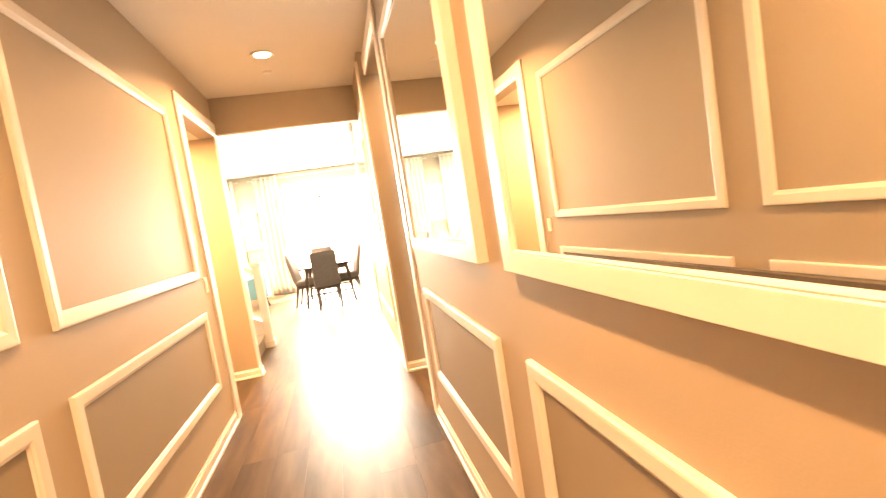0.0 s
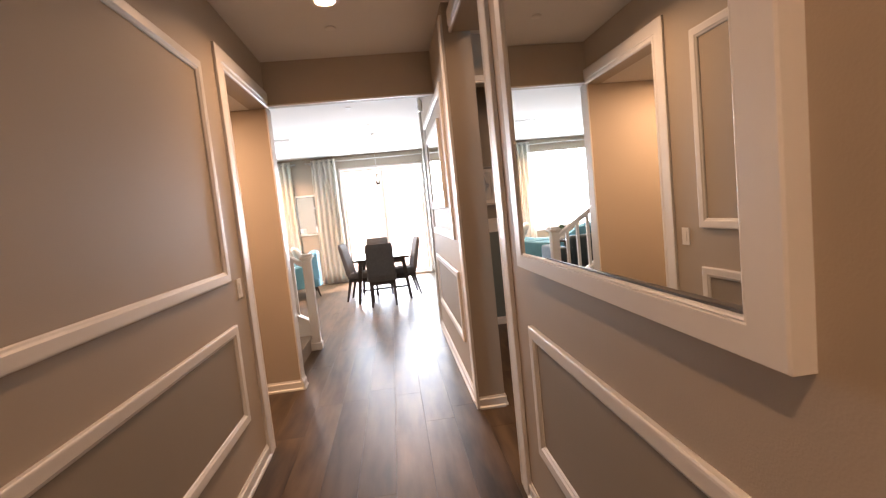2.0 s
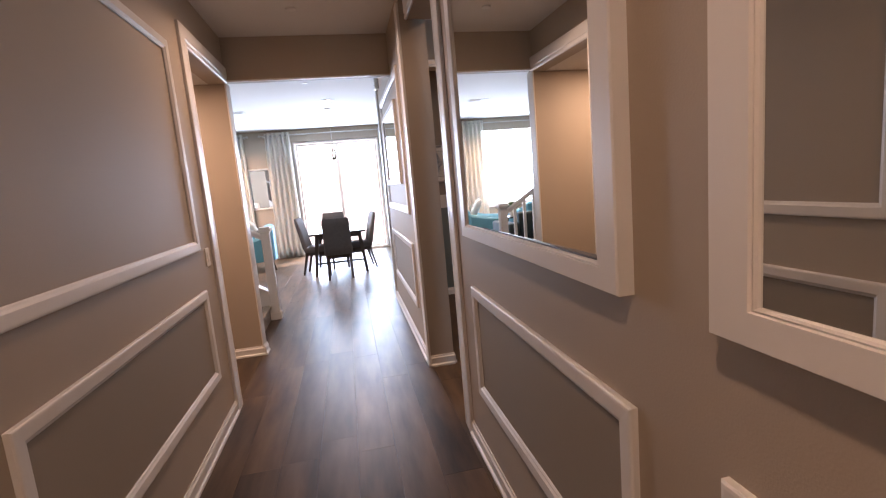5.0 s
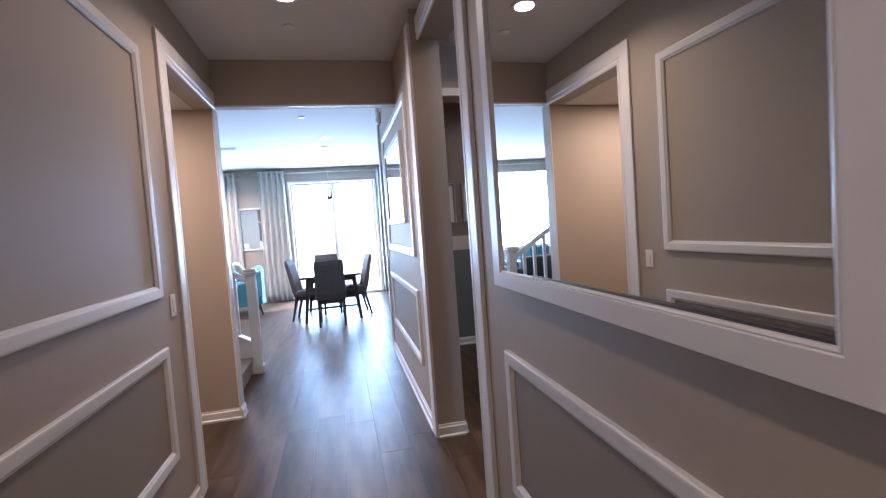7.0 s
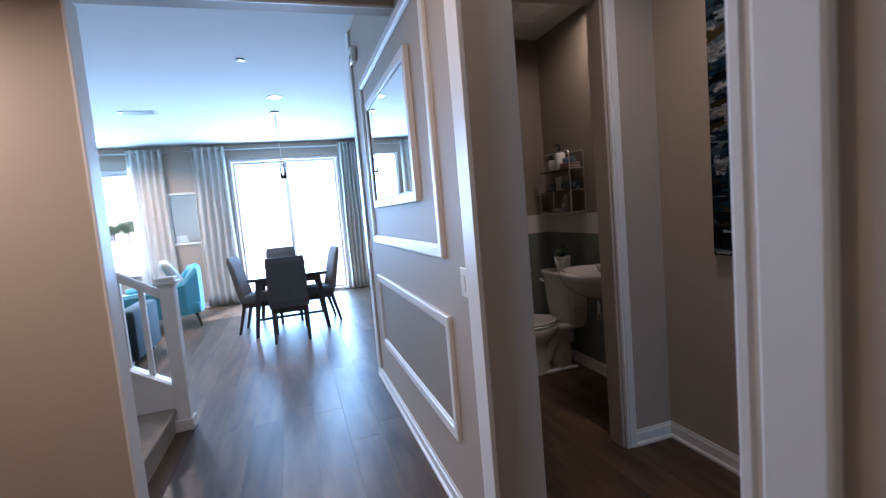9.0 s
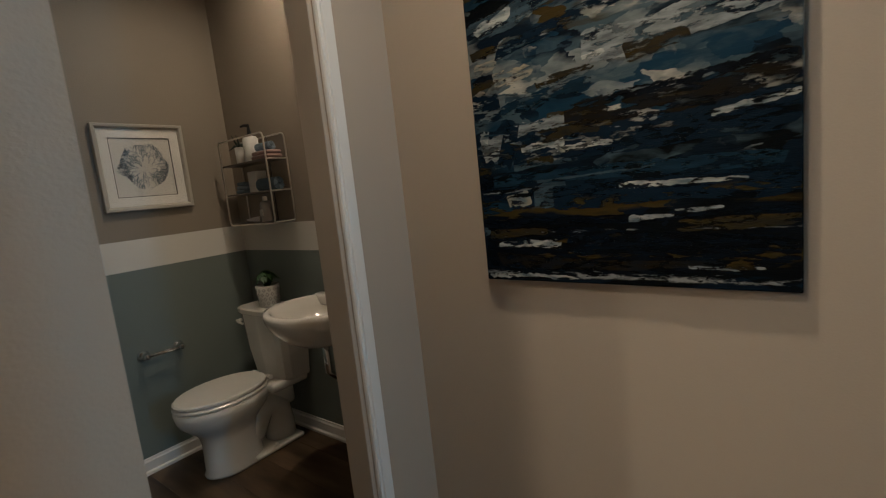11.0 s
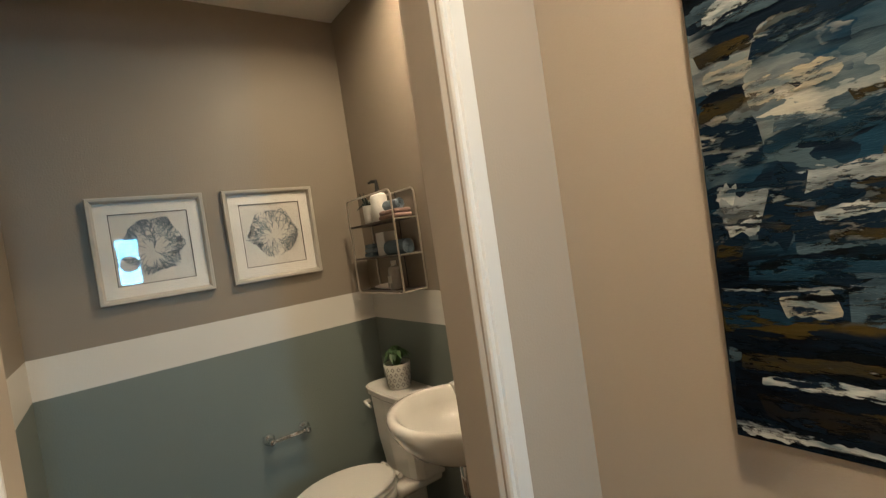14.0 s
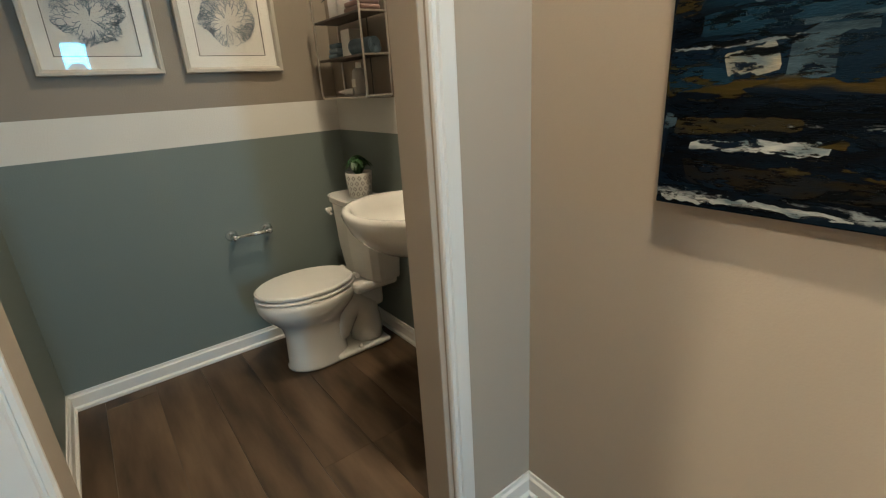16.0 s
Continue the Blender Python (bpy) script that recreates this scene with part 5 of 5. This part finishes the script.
stroke("navy", 0.40, 0.790, 0.43, 0.052, 0.10)
stroke("grey", 0.60, 0.745, 0.23, 0.012, 0.06, 0.8)
stroke("slate", 0.02, 0.770, 0.38, 0.040, 0.18, 0.6)
stroke("white", 0.03, 0.770, 0.13, 0.018, 0.20, 0.8)
stroke("blue", 0.0, 0.860, 0.55, 0.034, 0.18, 0.5)
stroke("grey", 0.33, 0.845, 0.10, 0.028, 0.05, 0.6)
stroke("grey", 0.0, 0.930, 0.32, 0.040, 0.20, 0.5)
stroke("white", 0.66, 0.945, 0.17, 0.007, 0.15, 0.8)
stroke("navy", 0.30, 1.02, 0.53, 0.050, 0.08)
stroke("grey", 0.05, 1.09, 0.45, 0.030, 0.10, 0.6)
stroke("ochre", 0.50, 1.12, 0.25, 0.022, 0.05)

# ---- outside ----
structure(part("ground", box((-400, FAR + 0.16, -0.20), (400, 600, -0.12)), PAVING), "pale patio and open ground outside", "ground")
rng = random.Random(21)
for hx, hy, hw, hh in ((-74, 222, 12, 4.2), (-120, 228, 12, 4.4), (-40, 235, 11, 4.2)):
    t = thing("house", "distant cream stucco house with a brown tiled roof", "house", Matrix.Translation((hx, hy, -0.12)), "distant houses")
    part("wall", box((-hw / 2, 0, 0), (hw / 2, 8, hh)), STUCCO, t)
    b = loft([[(-hw / 2 - 0.5, -0.5, hh), (hw / 2 + 0.5, -0.5, hh), (hw / 2 + 0.5, 8.5, hh), (-hw / 2 - 0.5, 8.5, hh)], [(-hw / 2 + 2, 3.8, hh + 1.7), (hw / 2 - 2, 3.8, hh + 1.7), (hw / 2 - 2, 4.2, hh + 1.7), (-hw / 2 + 2, 4.2, hh + 1.7)]])
    part("roof", b, ROOFTILE, t)
    for k in (-1, 1):
        w = part("window", ring(k * hw / 4 - 0.6, k * hw / 4 + 0.6, hh - 2.3, hh - 0.9, 0.08, 0.05, FLAT), VINYL, t)
        w.data.transform(on_wall("-y", 0.0))
        q = part("pane", box((k * hw / 4 - 0.55, -0.02, hh - 2.25), (k * hw / 4 + 0.55, -0.008, hh - 0.95)), DARK_EDGE, w)


def tree(x, y, h, seed):
    r = random.Random(seed)
    t = thing("garden_tree", "leafy green garden tree beyond the patio", "tree", Matrix.Translation((x, y, -0.12)), "garden trees")
    tips = []
    b = tube([(0, 0, 0), (0.05, 0.02, h * 0.3), (-0.03, 0.05, h * 0.55), (0.02, 0, h * 0.8)], [0.11, 0.085, 0.06, 0.02], 8)
    for k in range(9):
        a, z = r.uniform(0, 6.28), h * r.uniform(0.35, 0.7)
        e = (math.cos(a) * h * 0.24, math.sin(a) * h * 0.24, z + h * 0.2)
        join(b, tube([(0, 0, z), (e[0] * 0.5, e[1] * 0.5, z + h * 0.08), e], [0.04, 0.03, 0.01], 6))
        tips.append(e)
    part("trunk", b, DARKWOOD, t)
    vs, fs = [], []
    for k in range(2600):
        c = Vector(r.choice(tips)) * 0.9 + Vector((0, 0, h * 0.05)) + Vector((r.gauss(0, 1), r.gauss(0, 1), r.gauss(0, 0.8))) * h * 0.085
        d = Vector((r.gauss(0, 1), r.gauss(0, 1), r.gauss(0, 1))).normalized()
        s = d.orthogonal() * 0.06
        i = len(vs)
        vs += [c - d * 0.09, c + s, c + d * 0.09, c - s]
        fs.append((i, i + 1, i + 2, i + 3))
    me = bpy.data.meshes.new("crown")
    me.from_pydata(vs, [], fs)
    me.materials.append(HEDGE)
    ob = new("crown", me)
    ob.parent = t


for x, y, h, sd in ((-31.5, 112, 4.6, 1), (-47.0, 118, 5.2, 2), (-38.0, 125, 4.4, 3)):
    tree(x, y, h, sd)

# ---- floor ----
ROOMS = ((-1.0, 0.49, -1.6, 6.05), (0.46, 1.78, 0.94, 5.73), (0.46, 0.64, 4.18, 5.12), (0.52, 2.05, 5.73, 7.405), (-3.6, -1.0, 4.84, 6.05), (-5.5, 0.435, 6.05, 7.70), (-5.5, 4.4, 7.70, 13.16))
floor = solid("floor", [((a, q, -0.20), (c, e, -0.016)) for a, c, q, e in ROOMS], SUBFLOOR, "brown oak plank laminate floor", "floor")
PW, PL, GAP = 0.208, 1.52, 0.0012


def plank_mesh(w, ln):
    b = bmesh.new()
    e = 0.0002
    lo = [b.verts.new(v) for v in ((0, 0, -0.0155), (w, 0, -0.0155), (w, ln, -0.0155), (0, ln, -0.0155))]
    md = [b.verts.new(v) for v in ((0, 0, -e), (w, 0, -e), (w, ln, -e), (0, ln, -e))]
    hi = [b.verts.new(v) for v in ((e, e, 0), (w - e, e, 0), (w - e, ln - e, 0), (e, ln - e, 0))]
    for r0, r1 in ((lo, md), (md, hi)):
        for i in range(4):
            b.faces.new((r0[i], r0[(i + 1) % 4], r1[(i + 1) % 4], r1[i]))
    b.faces.new(hi)
    me = bpy.data.meshes.new("plank")
    b.to_mesh(me)
    b.free()
    me.materials.append(PLANK)
    return me


WHOLE = plank_mesh(PW - GAP, PL - GAP)
rng = random.Random(77)
rest_v, rest_f = [], []
near = 0
for c in range(-25, 21):
    x = -0.384 + c * PW
    if x < -5.6 or x > 4.35:
        continue
    y = -1.7 - rng.uniform(0, PL)
    while y < FAR + 0.16:
        y0, y1 = max(y, -1.6), min(y + PL, FAR + 0.16)
        spans = sorted((max(y0, q), min(y1, e)) for a, c2, q, e in ROOMS if a - 0.12 < x + PW / 2 < c2 + 0.12 and max(y0, q) < min(y1, e))
        merged = []
        for q, e in spans:
            if merged and q <= merged[-1][1] + 0.2:
                merged[-1][1] = max(merged[-1][1], e)
            else:
                merged.append([q, e])
        for q, e in merged:
            whole = e - q > PL - 0.01
            inside = (-1.2 < x < 2.2 and -1.0 < y < 7.4) or (-2.2 < x < 1.2 and 5.9 < y < 12)
            if inside and near < 300:
                ob = new("plank", WHOLE if whole else plank_mesh(PW - GAP, e - q - GAP))
                ob.location = (x, q, 0)
                ob.parent = floor
                near += 1
            else:
                i, w = len(rest_v), x + PW - GAP
                rest_v += [(x, q, -0.0155), (w, q, -0.0155), (w, e - GAP, -0.0155), (x, e - GAP, -0.0155), (x, q, 0), (w, q, 0), (w, e - GAP, 0), (x, e - GAP, 0)]
                rest_f += [tuple(i + k for k in f) for f in ((0, 1, 5, 4), (1, 2, 6, 5), (2, 3, 7, 6), (3, 0, 4, 7), (4, 5, 6, 7))]
        y += PL
me = bpy.data.meshes.new("far_planks")
me.from_pydata(rest_v, [], rest_f)
me.materials.append(PLANK)
ob = new("far_planks", me)
ob.parent = floor
ob["kind"] = "stuff"
